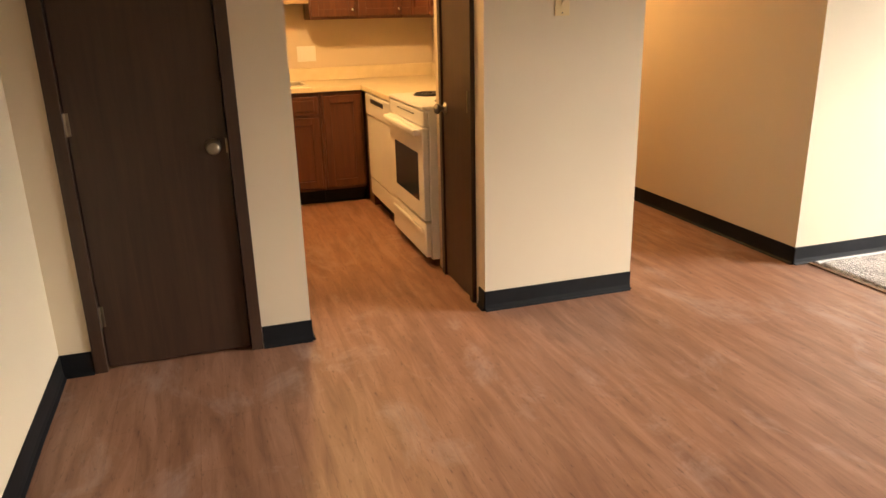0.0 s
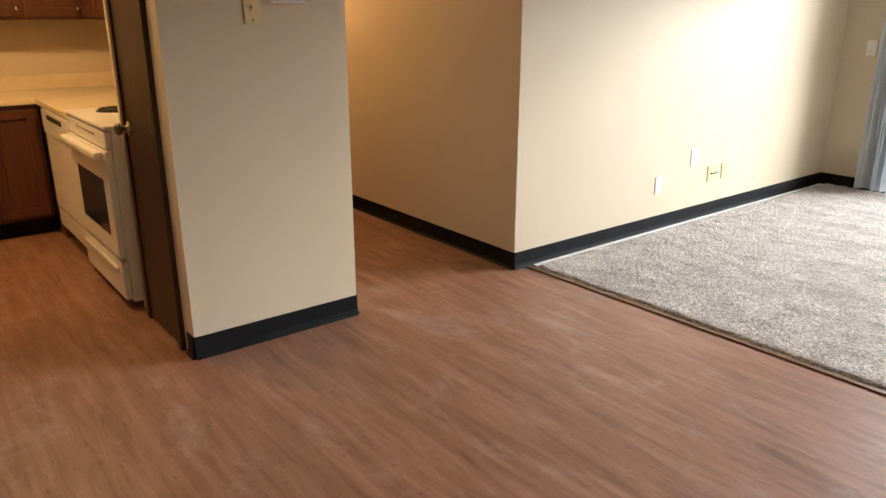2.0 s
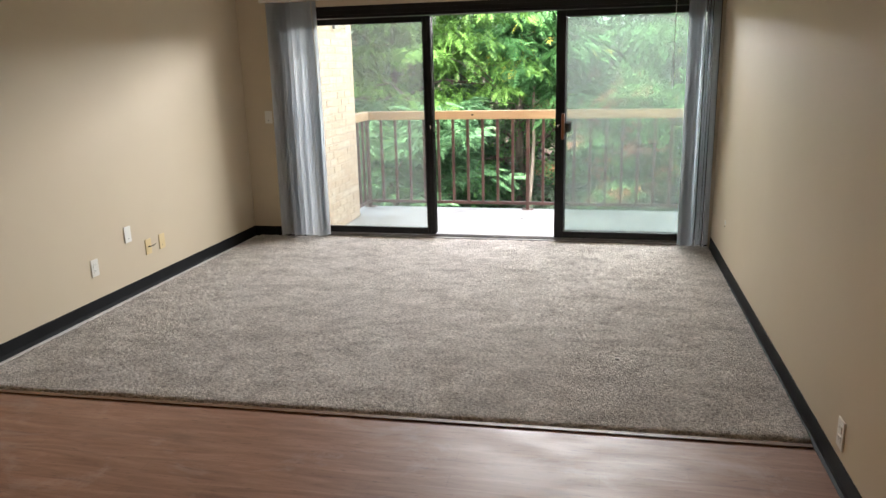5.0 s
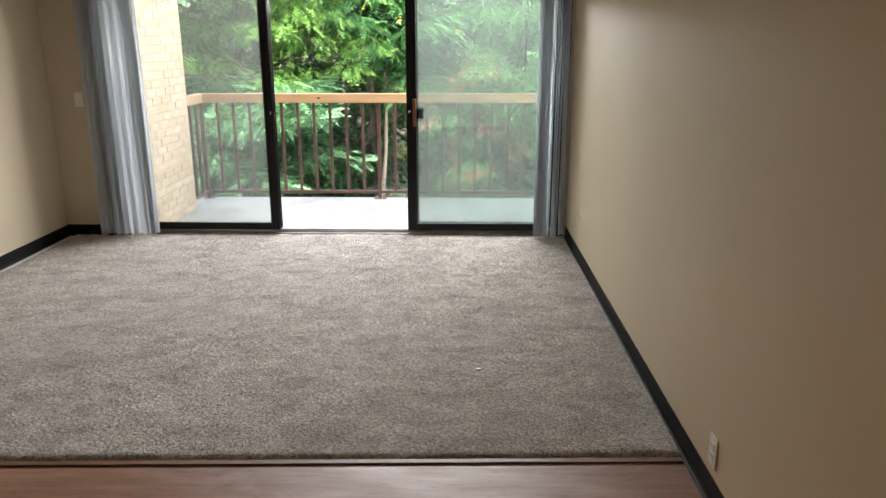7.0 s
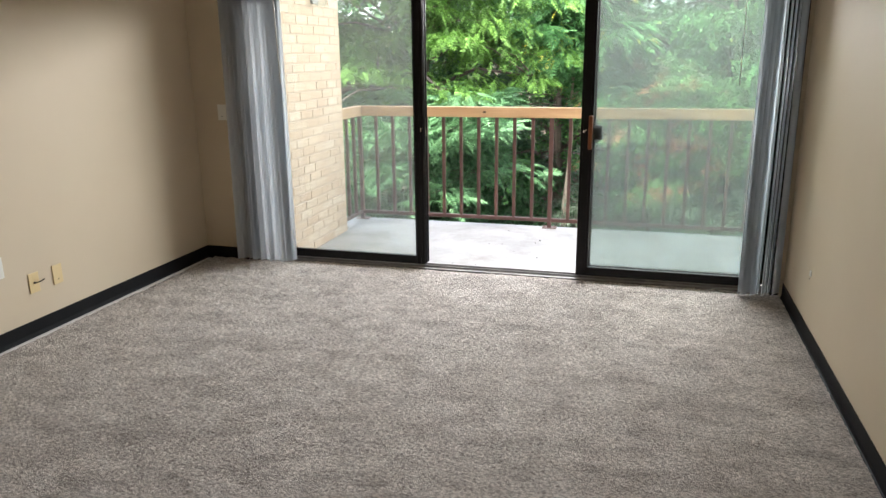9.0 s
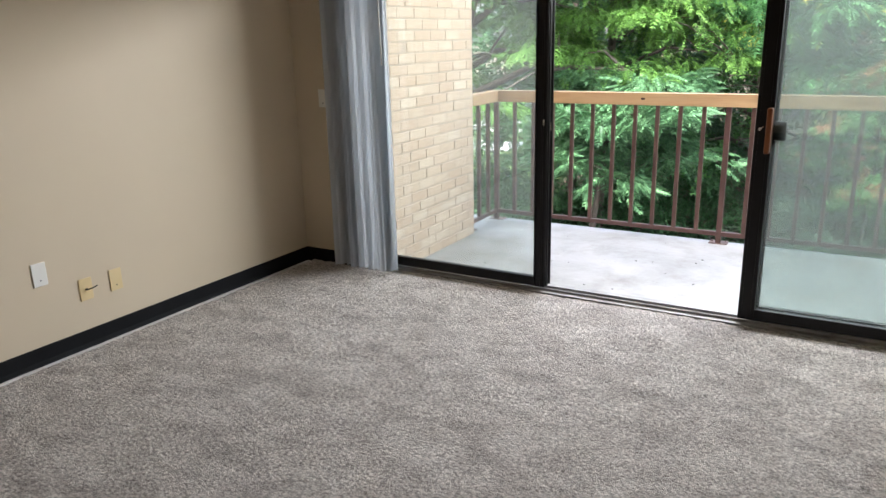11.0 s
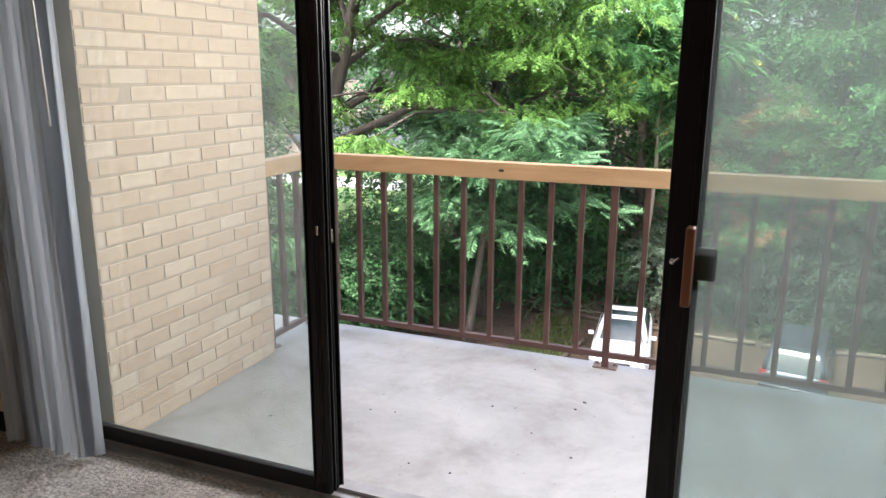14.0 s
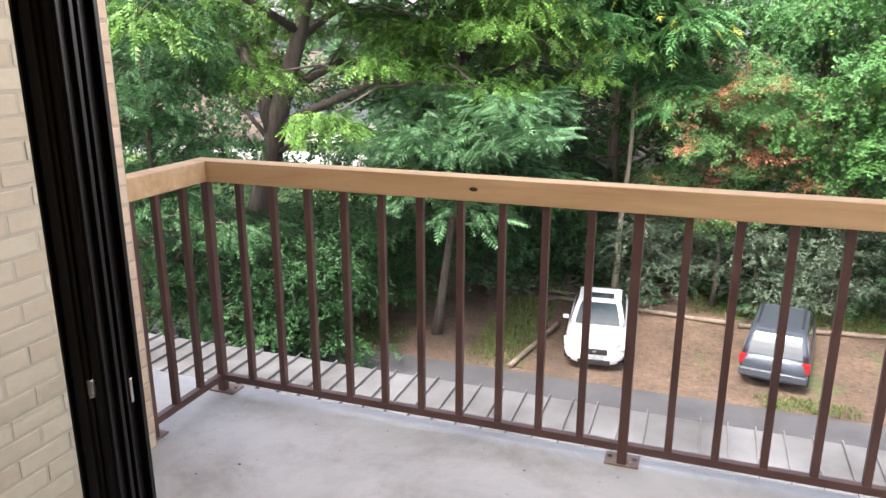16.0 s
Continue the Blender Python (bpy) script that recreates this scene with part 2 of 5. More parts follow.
plate_m = two("weathered_plate", (0.14, 0.09, 0.075), (0.26, 0.19, 0.16), 14, 0.7, bump=0.2)
# haze colour paints reflected light onto the panes, along with dust
clear_m = glass_mat("door_glass", 0.05, (0.875, 0.905, 0.89), (0.72, 0.76, 0.74))
hazy_m = glass_mat("dusty_glare_glass", 0.028, (0.75, 0.80, 0.78), (0.68, 0.74, 0.72))
blind_m = blind_mat()
white_m = two("white_enamel", (0.72, 0.70, 0.64), (0.76, 0.74, 0.68), 3, 0.3, bump=0.03)
ivory_m = two("ivory_plastic", (0.66, 0.52, 0.27), (0.70, 0.56, 0.31), 6, 0.4, bump=0.03)
pale_m = two("white_plastic", (0.74, 0.73, 0.68), (0.78, 0.77, 0.72), 6, 0.4, bump=0.03)
lilac_m = two("thermostat_plastic", (0.72, 0.72, 0.76), (0.76, 0.76, 0.8), 6, 0.4, bump=0.03)
counter_m = two("cream_laminate", (0.66, 0.56, 0.36), (0.72, 0.62, 0.42), 14, 0.35, bump=0.04)
chrome_m = two("brushed_nickel", (0.50, 0.48, 0.44), (0.6, 0.58, 0.54), 12, 0.25, 1.0, bump=0.04)
dark_m = two("black_plastic", (0.012, 0.012, 0.013), (0.02, 0.02, 0.021), 6, 0.3, bump=0.03)
oven_m = two("oven_window", (0.035, 0.038, 0.04), (0.05, 0.052, 0.055), 4, 0.12, bump=0.01)
knob_m = two("tarnished_nickel", (0.20, 0.17, 0.13), (0.30, 0.26, 0.20), 12, 0.35, 1.0, bump=0.05)
# tan that stands in for shade on the wall over the sink
shaded_tan_m = two("shaded_wall_tan", (0.26, 0.17, 0.085), (0.32, 0.22, 0.115), 5, 0.6)
tray_m = two("sink_steel", (0.55, 0.50, 0.38), (0.62, 0.57, 0.45), 8, 0.3, 0.3)


# ---------------------------------------------------------------- mesh makers
def mesh_of(name, bm, mat, parent=None, smooth=False):
    me = bpy.data.meshes.new(name)
    bm.normal_update()
    bm.to_mesh(me)
    bm.free()
    for m in mat if isinstance(mat, (list, tuple)) else [mat]:
        me.materials.append(m)
    if smooth:
        me.shade_smooth()
    ob = new(name, me)
    if parent:
        ob.parent = parent
    return ob


def add_box(bm, x0, x1, y0, y1, z0, z1, bevel=0.0, m=None):
    verts = [bm.verts.new((x, y, z)) for x in (x0, x1) for y in (y0, y1) for z in (z0, z1)]
    if m is not None:
        for v in verts:
            v.co = m @ v.co
    faces = [bm.faces.new([verts[i] for i in q]) for q in ((0, 1, 3, 2), (4, 6, 7, 5), (0, 4, 5, 1), (2, 3, 7, 6), (0, 2, 6, 4), (1, 5, 7, 3))]
    if bevel:
        edges = list({e for f in faces for e in f.edges})
        bmesh.ops.bevel(bm, geom=edges, offset=bevel, segments=2, affect="EDGES", profile=0.5)
    return verts


def add_tube(bm, points, r, sides=10):
    """A round bar along points."""
    rings = []
    pts = [Vector(p) for p in points]
    for i, p in enumerate(pts):
        d = (pts[min(i + 1, len(pts) - 1)] - pts[max(i - 1, 0)]).normalized()
        q = d.to_track_quat("Z", "Y")
        rad = r[i] if isinstance(r, (list, tuple)) else r
        rings.append([bm.verts.new(p + q @ Vector((rad * math.cos(a), rad * math.sin(a), 0))) for a in (2 * math.pi * k / sides for k in range(sides))])
    for a, b in zip(rings, rings[1:]):
        for k in range(sides):
            bm.faces.new((a[k], a[(k + 1) % sides], b[(k + 1) % sides], b[k]))
    bm.faces.new(rings[0][::-1])
    bm.faces.new(rings[-1])


def box(name, x0, x1, y0, y1, z0, z1, mat, bevel=0.0, parent=None):
    bm = bmesh.new()
    add_box(bm, x0, x1, y0, y1, z0, z1, bevel)
    return mesh_of(name, bm, mat, parent)


def tube(name, points, r, mat, parent=None, sides=12):
    bm = bmesh.new()
    add_tube(bm, points, r, sides)
    return mesh_of(name, bm, mat, parent, True)


def empty(name, x, y, z, label, category, group=""):
    ob = new(name)
    ob.empty_display_size = 0.1
    ob.location = (x, y, z)
    return tagged(ob, label, category, group)


def child(ob, parent):
    """Hang a mesh made in world places on an unturned parent."""
    ob.parent = parent
    ob.location = -Vector(parent.location)
    return ob


def struct(ob, label):
    return tagged(ob, label, kind="structure")


# ---------------------------------------------------------------- the flat's shell
H = 2.44
WX, SY = 4.225, -7.375
E = 0.12
struct(box("floor", -4.2, WX, SY, -3.36, -0.10, 0.0, floor_m), "reddish-brown wood-look vinyl plank floor with scuffs")
struct(box("subfloor", 0.0, WX, -3.36, 0.0, -0.10, -0.012, gap_m), "pale bare subfloor under the carpet")

# east, south and west sides
struct(box("wall_east", WX, WX + E, SY - E, 0.0, -0.1, H, wall_m), "cream painted plain wall")
struct(box("wall_south", -4.2, WX, SY - E, SY, -0.1, H, wall_m), "cream painted plain wall of the dining area")
struct(box("wall_kitchen_west", -3.12, -3.0, SY, -4.805, 0, H, wall_m), "cream painted kitchen wall behind the sink")
struct(box("wall_hall_west", -4.32, -4.2, SY - E, -3.505, -0.1, H, wall_m), "cream painted wall that ends the hallway")

# the wall in the plane x = 0, with closet door, kitchen opening and hallway
DJ0, DJ1, DH = -7.20, -6.612, 2.03
CX = 0.035
bm = bmesh.new()
add_box(bm, -E, CX, SY, DJ0 - 0.03, 0, H)
add_box(bm, -E, CX, DJ0 - 0.03, DJ1 + 0.03, DH + 0.03, H)
add_box(bm, -E, CX, DJ1 + 0.03, -6.345, 0, H)
struct(mesh_of("wall_closet", bm, wall_m), "cream painted wall around the dark closet door")
bm = bmesh.new()
add_box(bm, -E, 0, -6.345, -5.49, 2.22, H)
struct(mesh_of("wall_kitchen_header", bm, wall_m), "cream painted wall above the kitchen opening")
bm = bmesh.new()
add_box(bm, -E, 0, -5.49, -4.685, 0, H)
add_box(bm, -3.12, -E, -4.805, -4.685, 0, H)
add_box(bm, -0.725, -0.61, -5.49, -4.805, 0, H)
add_box(bm, -0.61, -E, -5.49, -5.39, 2.05, H)
add_box(bm, -E - 0.001, -E - 0.03, -5.49, -5.39, 0, H)
struct(mesh_of("wall_pillar", bm, wall_m), "cream painted wall block between kitchen and hallway")
bm = bmesh.new()
add_box(bm, -E, 0, -3.625, 0, 0, H)
add_box(bm, -4.2, -E, -3.625, -3.505, 0, H)
struct(mesh_of("wall_west", bm, wall_m), "cream painted wall of the living room and hallway")
bm = bmesh.new()
add_box(bm, -E, 0, -4.685, -3.625, 2.26, H)
struct(mesh_of("wall_hall_header", bm, wall_m), "cream painted wall above the hallway opening")
struct(box("wall_closet_back", -1.02, -0.9, SY, -6.345, 0, H, wall_m), "cream painted closet back wall")
struct(box("wall_closet_side", -0.9, -E, -6.445, -6.345, 0, H, wall_m), "cream painted closet side wall")

# north wall with the balcony door's opening
OX0, OX1, OZ = 0.48, 4.2, 2.105
bm = bmesh.new()
add_box(bm, -E, OX0, 0, 0.22, -0.1, H)
add_box(bm, OX0, OX1, 0, 0.22, OZ, H)
add_box(bm, OX1, WX + E, 0, 0.22, -0.1, H)
add_box(bm, OX0, OX1, 0, 0.22, -0.1, -0.005)
struct(mesh_of("wall_north", bm, wall_m), "cream painted wall round the balcony door")
struct(box("ceiling", -4.32, WX + E, SY - E, 0.22, H, H + 0.15, ceil_m), "off-white textured ceiling")


# baseboards of black cove vinyl: top lip, face and a toe
def cove(name, x0, y0, x1, y1, side, label):
    """From (x0, y0) to (x1, y1); side: the unit step from the wall into the room."""
    bm = bmesh.new()
    sx, sy = side
    prof = [(0, 0.101), (0.0035, 0.101), (0.0045, 0.096), (0.0045, 0.03), (0.008, 0.012), (0.017, 0.003), (0.017, 0), (0, 0)]
    n = max(2, int(math.hypot(x1 - x0, y1 - y0) / 0.25))
    rings = []
    for i in range(n + 1):
        f = i / n
        wob = 0.0012 * math.sin(i * 2.3) * (0 < i < n)
        rings.append([bm.verts.new((x0 + (x1 - x0) * f + sx * (d + wob * (d > 0)), y0 + (y1 - y0) * f + sy * (d + wob * (d > 0)), z)) for d, z in prof])
    for a, b in zip(rings, rings[1:]):
        for k in range(len(prof)):
            j = (k + 1) % len(prof)
            bm.faces.new((a[k], a[j], b[j], b[k]))
    bm.faces.new(rings[0])
    bm.faces.new(rings[-1][::-1])
    bmesh.ops.recalc_face_normals(bm, faces=bm.faces)
    return struct(mesh_of(name, bm, base_m), label)


BB = "black vinyl cove baseboard along the cream wall"
cove("baseboard", CX, SY, CX, -7.252, (1, 0), BB)
cove("baseboard", CX, -6.56, CX, -6.345, (1, 0), BB)
cove("baseboard", CX, -6.345, -0.9, -6.345, (0, 1), BB)
cove("baseboard", 0, -5.49, 0, -4.685, (1, 0), BB)
cove("baseboard", 0, -5.49, -0.08, -5.49, (0, -1), BB)
cove("baseboard", 0, -4.685, -3.1, -4.685, (0, 1), BB)
cove("baseboard", 0, -3.625, -4.2, -3.625, (0, -1), BB)
cove("baseboard", 0, -3.625, 0, 0, (1, 0), BB)
cove("baseboard", 0, 0, OX0 - 0.02, 0, (0, -1), BB)
cove("baseboard", WX, SY, WX, 0, (-1, 0), BB)
cove("baseboard", 0, SY, WX, SY, (0, 1), BB)


# carpet: a pile with a soft rolled edge, lifting a little along the west wall
def carpet():
    nx, ny = 210, 175
    x0, x1, y1 = 0.047, WX - 0.018, 0.045
    g = np.stack(np.meshgrid(np.linspace(0, 1, nx), np.linspace(0, 1, ny), indexing="ij"), -1).reshape(-1, 2)
    rng = np.random.default_rng(3)
    x = x0 + (x1 - x0) * g[:, 0]
    y0 = -3.51 + 0.029 * x
    y = y0 + (y1 - y0) * g[:, 1]
    edge = np.array([0.012 * noise.noise((a * 3, 0.3, 0)) + 0.006 * noise.noise((a * 17, 1.3, 0)) for a in x])
    near = np.clip(1 - g[:, 1] * 40, 0, 1)
    y = y + near * edge
    lift = np.array([noise.noise((a * 2.1, b * 2.1, 0.5)) for a, b in zip(x, y)])
    z = 0.014 + 0.002 * lift + rng.normal(0, 0.0028, len(x))
    z = z - 0.022 * np.clip(1 - (y - y0) / 0.03, 0, 1) ** 2
    z = z - 0.016 * np.clip(1 - (x - x0) / 0.02, 0, 1) ** 2
    quads = []
    for i in range(nx - 1):
        for j in range(ny - 1):
            a = i * ny + j
            quads.append((a, a + ny, a + ny + 1, a + 1))
    me = bpy.data.meshes.new("carpet")
    me.from_pydata(np.stack([x, y, z], 1).tolist(), [], quads)
    me.materials.append(carpet_m)
    me.shade_smooth()
    return tagged(new("carpet", me), "worn grey-beige cut-pile carpet with trodden patches", "carpet", kind="structure")


carpet()
bm = bmesh.new()
add_box(bm, 0.02, WX - 0.02, -3.542, -3.514, 0.0, 0.007, 0.002)
for v in bm.verts:
    v.co.y += 0.029 * v.co.x
struct(mesh_of("trim", bm, strip_m), "narrow brown wooden edging strip at the carpet's edge")
bm = bmesh.new()
add_box(bm, 0.018, 0.046, -3.49, -0.03, -0.012, 0.009, 0.002)
struct(mesh_of("tack_strip", bm, gap_m), "pale bare gap between carpet and baseboard")

# a few crumbs of lint on the carpet
bm = bmesh.new()
for lx, ly, s in ((3.42, -2.62, 0.012), (3.2, -2.35, 0.006), (0.62, -2.95, 0.006), (2.25, -2.2, 0.004)):
    add_box(bm, lx - s, lx + s, ly - s * 0.6, ly + s * 0.6, 0.014, 0.021, 0.002)
tagged(mesh_of("lint", bm, pale_m), "small white bits of lint on the carpet", "litter", kind="stuff")


# ---------------------------------------------------------------- doors
def knob(parent, x, y, z, way, mat):
    """A round door knob with its rose; way: the unit step off the door."""
    bm = bmesh.new()
    wx, wy = way
    prof = [(0.0, 0.032), (0.006, 0.032), (0.008, 0.014), (0.03, 0.012), (0.036, 0.024), (0.05, 0.028), (0.06, 0.02), (0.063, 0.004)]
    add_tube(bm, [(x + wx * d, y + wy * d, z) for d, _ in prof], [r for _, r in prof], 18)
    return child(mesh_of("knob", bm, mat, None, True), parent)


def closet_door():
    d = empty("closet_door", -0.03, (DJ0 + DJ1) / 2, 0, "closed dark brown flush closet door in its frame", "door")
    child(box("leaf", CX - 0.05, CX - 0.014, DJ0 + 0.004, DJ1 - 0.004, 0.012, DH - 0.004, door_m, 0.002), d)
    bm = bmesh.new()
    for y0, y1 in ((DJ0 - 0.05, DJ0), (DJ1, DJ1 + 0.05)):
        add_box(bm, -E - 0.002, CX + 0.012, y0, y1, 0, DH + 0.05, 0.003)
    add_box(bm, -E - 0.002, CX + 0.0125, DJ0 - 0.05, DJ1 + 0.05, DH, DH + 0.051, 0.003)
    child(mesh_of("frame", bm, door_m), d)
    knob(d, CX - 0.014, DJ1 - 0.06, 0.91, (1, 0), knob_m)
    child(box("latch_plate", CX - 0.02, CX - 0.011, DJ1 - 0.012, DJ1 - 0.001, 0.88, 0.94, knob_m, 0.001), d)
    for z in (0.24, 1.03, 1.78):
        bm = bmesh.new()
        add_tube(bm, [(CX - 0.008, DJ0 + 0.001, z - 0.045), (CX - 0.008, DJ0 + 0.001, z + 0.045)], 0.0055, 8)
        add_box(bm, CX - 0.0145, CX - 0.011, DJ0 + 0.002, DJ0 + 0.018, z - 0.044, z + 0.044)
        child(mesh_of("hinge", bm, knob_m), d)


def pantry_door():
    y = -5.49
    d = empty("pantry_door", -0.35, y, 0, "closed dark brown flush pantry door beside the stove", "door")
    child(box("leaf", -0.565, -0.165, y - 0.012, y + 0.02, 0.012, 2.0, door_m, 0.002), d)
    bm = bmesh.new()
    add_box(bm, -0.61, -0.567, y - 0.022, y + 0.06, 0, 2.05, 0.003)
    add_box(bm, -0.163, -0.12, y - 0.022, y + 0.06, 0, 2.05, 0.003)
    add_box(bm, -0.567, -0.163, y - 0.022, y + 0.06, 2.004, 2.05, 0.003)
    child(mesh_of("frame", bm, door_m), d)
    knob(d, -0.525, y - 0.012, 0.93, (0, -1), knob_m)
    child(box("hinge", -0.168, -0.155, y - 0.026, y - 0.012, 0.95, 1.05, knob_m, 0.002), d)


closet_door()
pantry_door()


# ---------------------------------------------------------------- plates on the walls
def wall_plate(label, x, y, z, way, mat, kind="outlet", w=0.072, h=0.116):
    """A plate on a wall that faces way, centred at (x, y, z)."""
    name = {"outlet": "power_outlet", "jack": "cable_jack", "blank": "blank_plate", "switch": "light_switch"}[kind]
    ob = empty(name, x, y, z, label, name.replace("_", " "))
    turn = math.atan2(way[1], way[0])
    ob.rotation_euler = (0, 0, turn)
    bm = bmesh.new()
    add_box(bm, 0.0, 0.006, -w / 2, w / 2, -h / 2, h / 2, 0.002)
    mesh_of("plate", bm, mat, ob)
    bm = bmesh.new()
    if kind == "outlet":
        bm.free()
        for s in (-0.02, 0.02):
            box("socket", 0.005, 0.0085, -0.017, 0.017, s - 0.014, s + 0.014, mat, 0.0012, ob)
            for q in (-0.006, 0.006):
                box("slot", 0.008, 0.0089, q - 0.001, q + 0.001, s - 0.002, s + 0.006, dark_m, 0, ob)
    elif kind == "switch":
        add_box(bm, 0.005, 0.008, -0.006, 0.006, -0.013, 0.013, 0.001)
        add_box(bm, 0.006, 0.018, -0.004, 0.004, 0.0, 0.010, 0.001)
        mesh_of("toggle", bm, mat, ob)
        for s in (-0.045, 0.045):
            tube("screw", [(0.005, 0, s), (0.0075, 0, s)], 0.0035, dark_m, ob, 8)
    elif kind == "jack":
        add_tube(bm, [(0.004, 0, 0.0), (0.016, 0, 0.0)], 0.0055, 10)
        add_tube(bm, [(0.016, 0, 0.0), (0.03, 0.02, 0.004), (0.034, 0.045, 0.012)], 0.0035, 8)
        mesh_of("connector", bm, dark_m, ob)
    else:
        add_tube(bm, [(0.005, 0, -0.03), (0.0075, 0, -0.03)], 0.0035, 8)
        mesh_of("screw", bm, dark_m, ob)
    return ob


wall_plate("white plastic power outlet on the cream wall", 0, -2.315, 0.315, (1, 0), pale_m)
wall_plate("ivory plastic blank plate on the cream wall", 0, -1.935, 0.458, (1, 0), pale_m, "blank")
wall_plate("yellowed cable jack with a short black lead", 0, -1.712, 0.315, (1, 0), ivory_m, "jack")
wall_plate("yellowed telephone plate on the cream wall", 0, -1.537, 0.316, (1, 0), ivory_m, "blank")
wall_plate("white plastic power outlet near the carpet edge", WX, -3.66, 0.20, (-1, 0), pale_m)
wall_plate("white blank wall plate beside the blinds", 0.235, 0, 1.145, (0, -1), pale_m, "blank")
wall_plate("ivory light switch with a dark toggle", 0, -5.115, 1.435, (1, 0), ivory_m, "switch")
wall_plate("small white cable cap on the wall", WX, -0.72, 0.38, (-1, 0), pale_m, "blank", 0.03, 0.03)

thermo = empty("thermostat", 0, -4.965, 1.52, "pale white wall thermostat with small dark marks", "thermostat")
child(box("case", 0, 0.028, -5.04, -4.89, 1.455, 1.59, lilac_m, 0.006), thermo)
bm = bmesh.new()
for yy in (-5.005, -4.968, -4.93):
    add_box(bm, 0.027, 0.0295, yy - 0.010, yy + 0.010, 1.472, 1.480)
add_box(bm, 0.027, 0.0295, -5.025, -5.005, 1.50, 1.504)
child(mesh_of("marks", bm, base_m), thermo)


# ---------------------------------------------------------------- kitchen
FY, FX = -5.53, -2.42
NY, KX = -4.805, -3.0


def cabinet_door(parent, axis, a0, a1, z0, z1, front):
    """A framed door with a sunk panel; axis x: it faces -y at y = front; axis y: it faces +x at x = front."""
    bm = bmesh.new()
    f = 0.055

    def slab(p0, p1, q0, q1, d0, d1):
        if axis == "x":
            add_box(bm, p0, p1, front - d1, front - d0, q0, q1, 0.003)
        else:
            add_box(bm, front + d0, front + d1, p0, p1, q0, q1, 0.003)

    slab(a0, a0 + f, z0, z1, 0, 0.02)
    slab(a1 - f, a1, z0, z1, 0, 0.02)
    slab(a0 + f - 0.001, a1 - f + 0.001, z0, z0 + f, 0, 0.0195)
    slab(a0 + f - 0.001, a1 - f + 0.001, z1 - f, z1, 0, 0.0195)
    slab(a0 + f - 0.004, a1 - f + 0.004, z0 + f - 0.004, z1 - f + 0.004, 0, 0.009)
    return child(mesh_of("door", bm, cab_m), parent)


def pull(parent, x, y, z):
    bm = bmesh.new()
    add_tube(bm, [(x, y, z), (x + 0.012, y, z), (x + 0.02, y, z), (x + 0.024, y, z)], [0.006, 0.006, 0.013, 0.009], 10)
    return child(mesh_of("handle", bm, chrome_m, None, True), parent)


def base_unit(y0, y1, drawer, hinge_left):
    c = empty("base_cabinet", (KX + FX) / 2, (y0 + y1) / 2, 0, "cherry-stained base cabinet under the cream counter", "cabinet", "kitchen base cabinets")
    child(box("body", KX, FX, y0 + 0.001, y1 - 0.001, 0.115, 0.862, cab_m, 0.002), c)
    child(box("toe_kick", KX, FX - 0.07, y0 + 0.001, y1 - 0.001, 0, 0.115, base_m), c)
    if drawer:
        bm = bmesh.new()
        add_box(bm, FX, FX + 0.02, y0 + 0.02, y1 - 0.02, 0.70, 0.83, 0.004)
        add_box(bm, FX + 0.018, FX + 0.026, y0 + 0.05, y1 - 0.05, 0.725, 0.805, 0.004)
        child(mesh_of("drawer", bm, cab_m), c)
        pull(c, FX + 0.026, (y0 + y1) / 2, 0.765)
        cabinet_door(c, "y", y0 + 0.02, y1 - 0.02, 0.14, 0.675, FX)
        pull(c, FX + 0.02, y1 - 0.05 if hinge_left else y0 + 0.05, 0.62)
    else:
        cabinet_door(c, "y", y0 + 0.02, y1 - 0.02, 0.14, 0.83, FX)


base_unit(-7.38, -6.86, True, True)
base_unit(-6.86, -6.34, False, True)
base_unit(-6.34, -5.87, True, False)
base_unit(-5.87, -5.55, False, False)

counter = empty("counter", FX, -5.6, 0.862, "cream laminate counter with a low backsplash, round the corner", "counter")
bm = bmesh.new()
add_box(bm, KX, FX + 0.03, SY, -6.52, 0.862, 0.90, 0.006)
add_box(bm, KX, KX + 0.10, -6.52, -5.93, 0.862, 0.90, 0.003)
add_box(bm, FX - 0.07, FX + 0.03, -6.52, -5.93, 0.862, 0.90, 0.006)
add_box(bm, KX, FX + 0.03, -5.93, NY, 0.862, 0.90, 0.006)
add_box(bm, FX + 0.028, -1.512, FY - 0.03, NY, 0.862, 0.90, 0.006)
child(mesh_of("top", bm, counter_m), counter)
bm = bmesh.new()
add_box(bm, KX, KX + 0.018, SY, NY, 0.899, 1.0, 0.004)
add_box(bm, KX + 0.017, -1.512, NY - 0.018, NY, 0.899, 1.0, 0.004)
child(mesh_of("backsplash", bm, counter_m), counter)

sink = empty("sink", -2.72, -6.22, 0.9, "cream kitchen sink sunk into the counter", "sink")
bm = bmesh.new()
for a, b, c_, d_ in ((-2.91, -2.48, -6.53, -6.50), (-2.91, -2.48, -5.95, -5.92), (-2.91, -2.88, -6.50, -5.95), (-2.51, -2.48, -6.50, -5.95)):
    add_box(bm, a, b, c_, d_, 0.76, 0.907, 0.004)
add_box(bm, -2.90, -2.49, -6.52, -5.93, 0.745, 0.762)
child(mesh_of("bowl", bm, tray_m), sink)
tap = empty("faucet", -2.93, -6.08, 0.9, "brushed nickel kitchen faucet with a long spout", "faucet")
bm = bmesh.new()
add_tube(bm, [(-2.93, -6.08, 0.897), (-2.93, -6.08, 0.92), (-2.93, -6.08, 0.93), (-2.93, -6.08, 1.03), (-2.93, -6.08, 1.05)], [0.028, 0.026, 0.018, 0.018, 0.008], 14)
child(mesh_of("body", bm, chrome_m, None, True), tap)
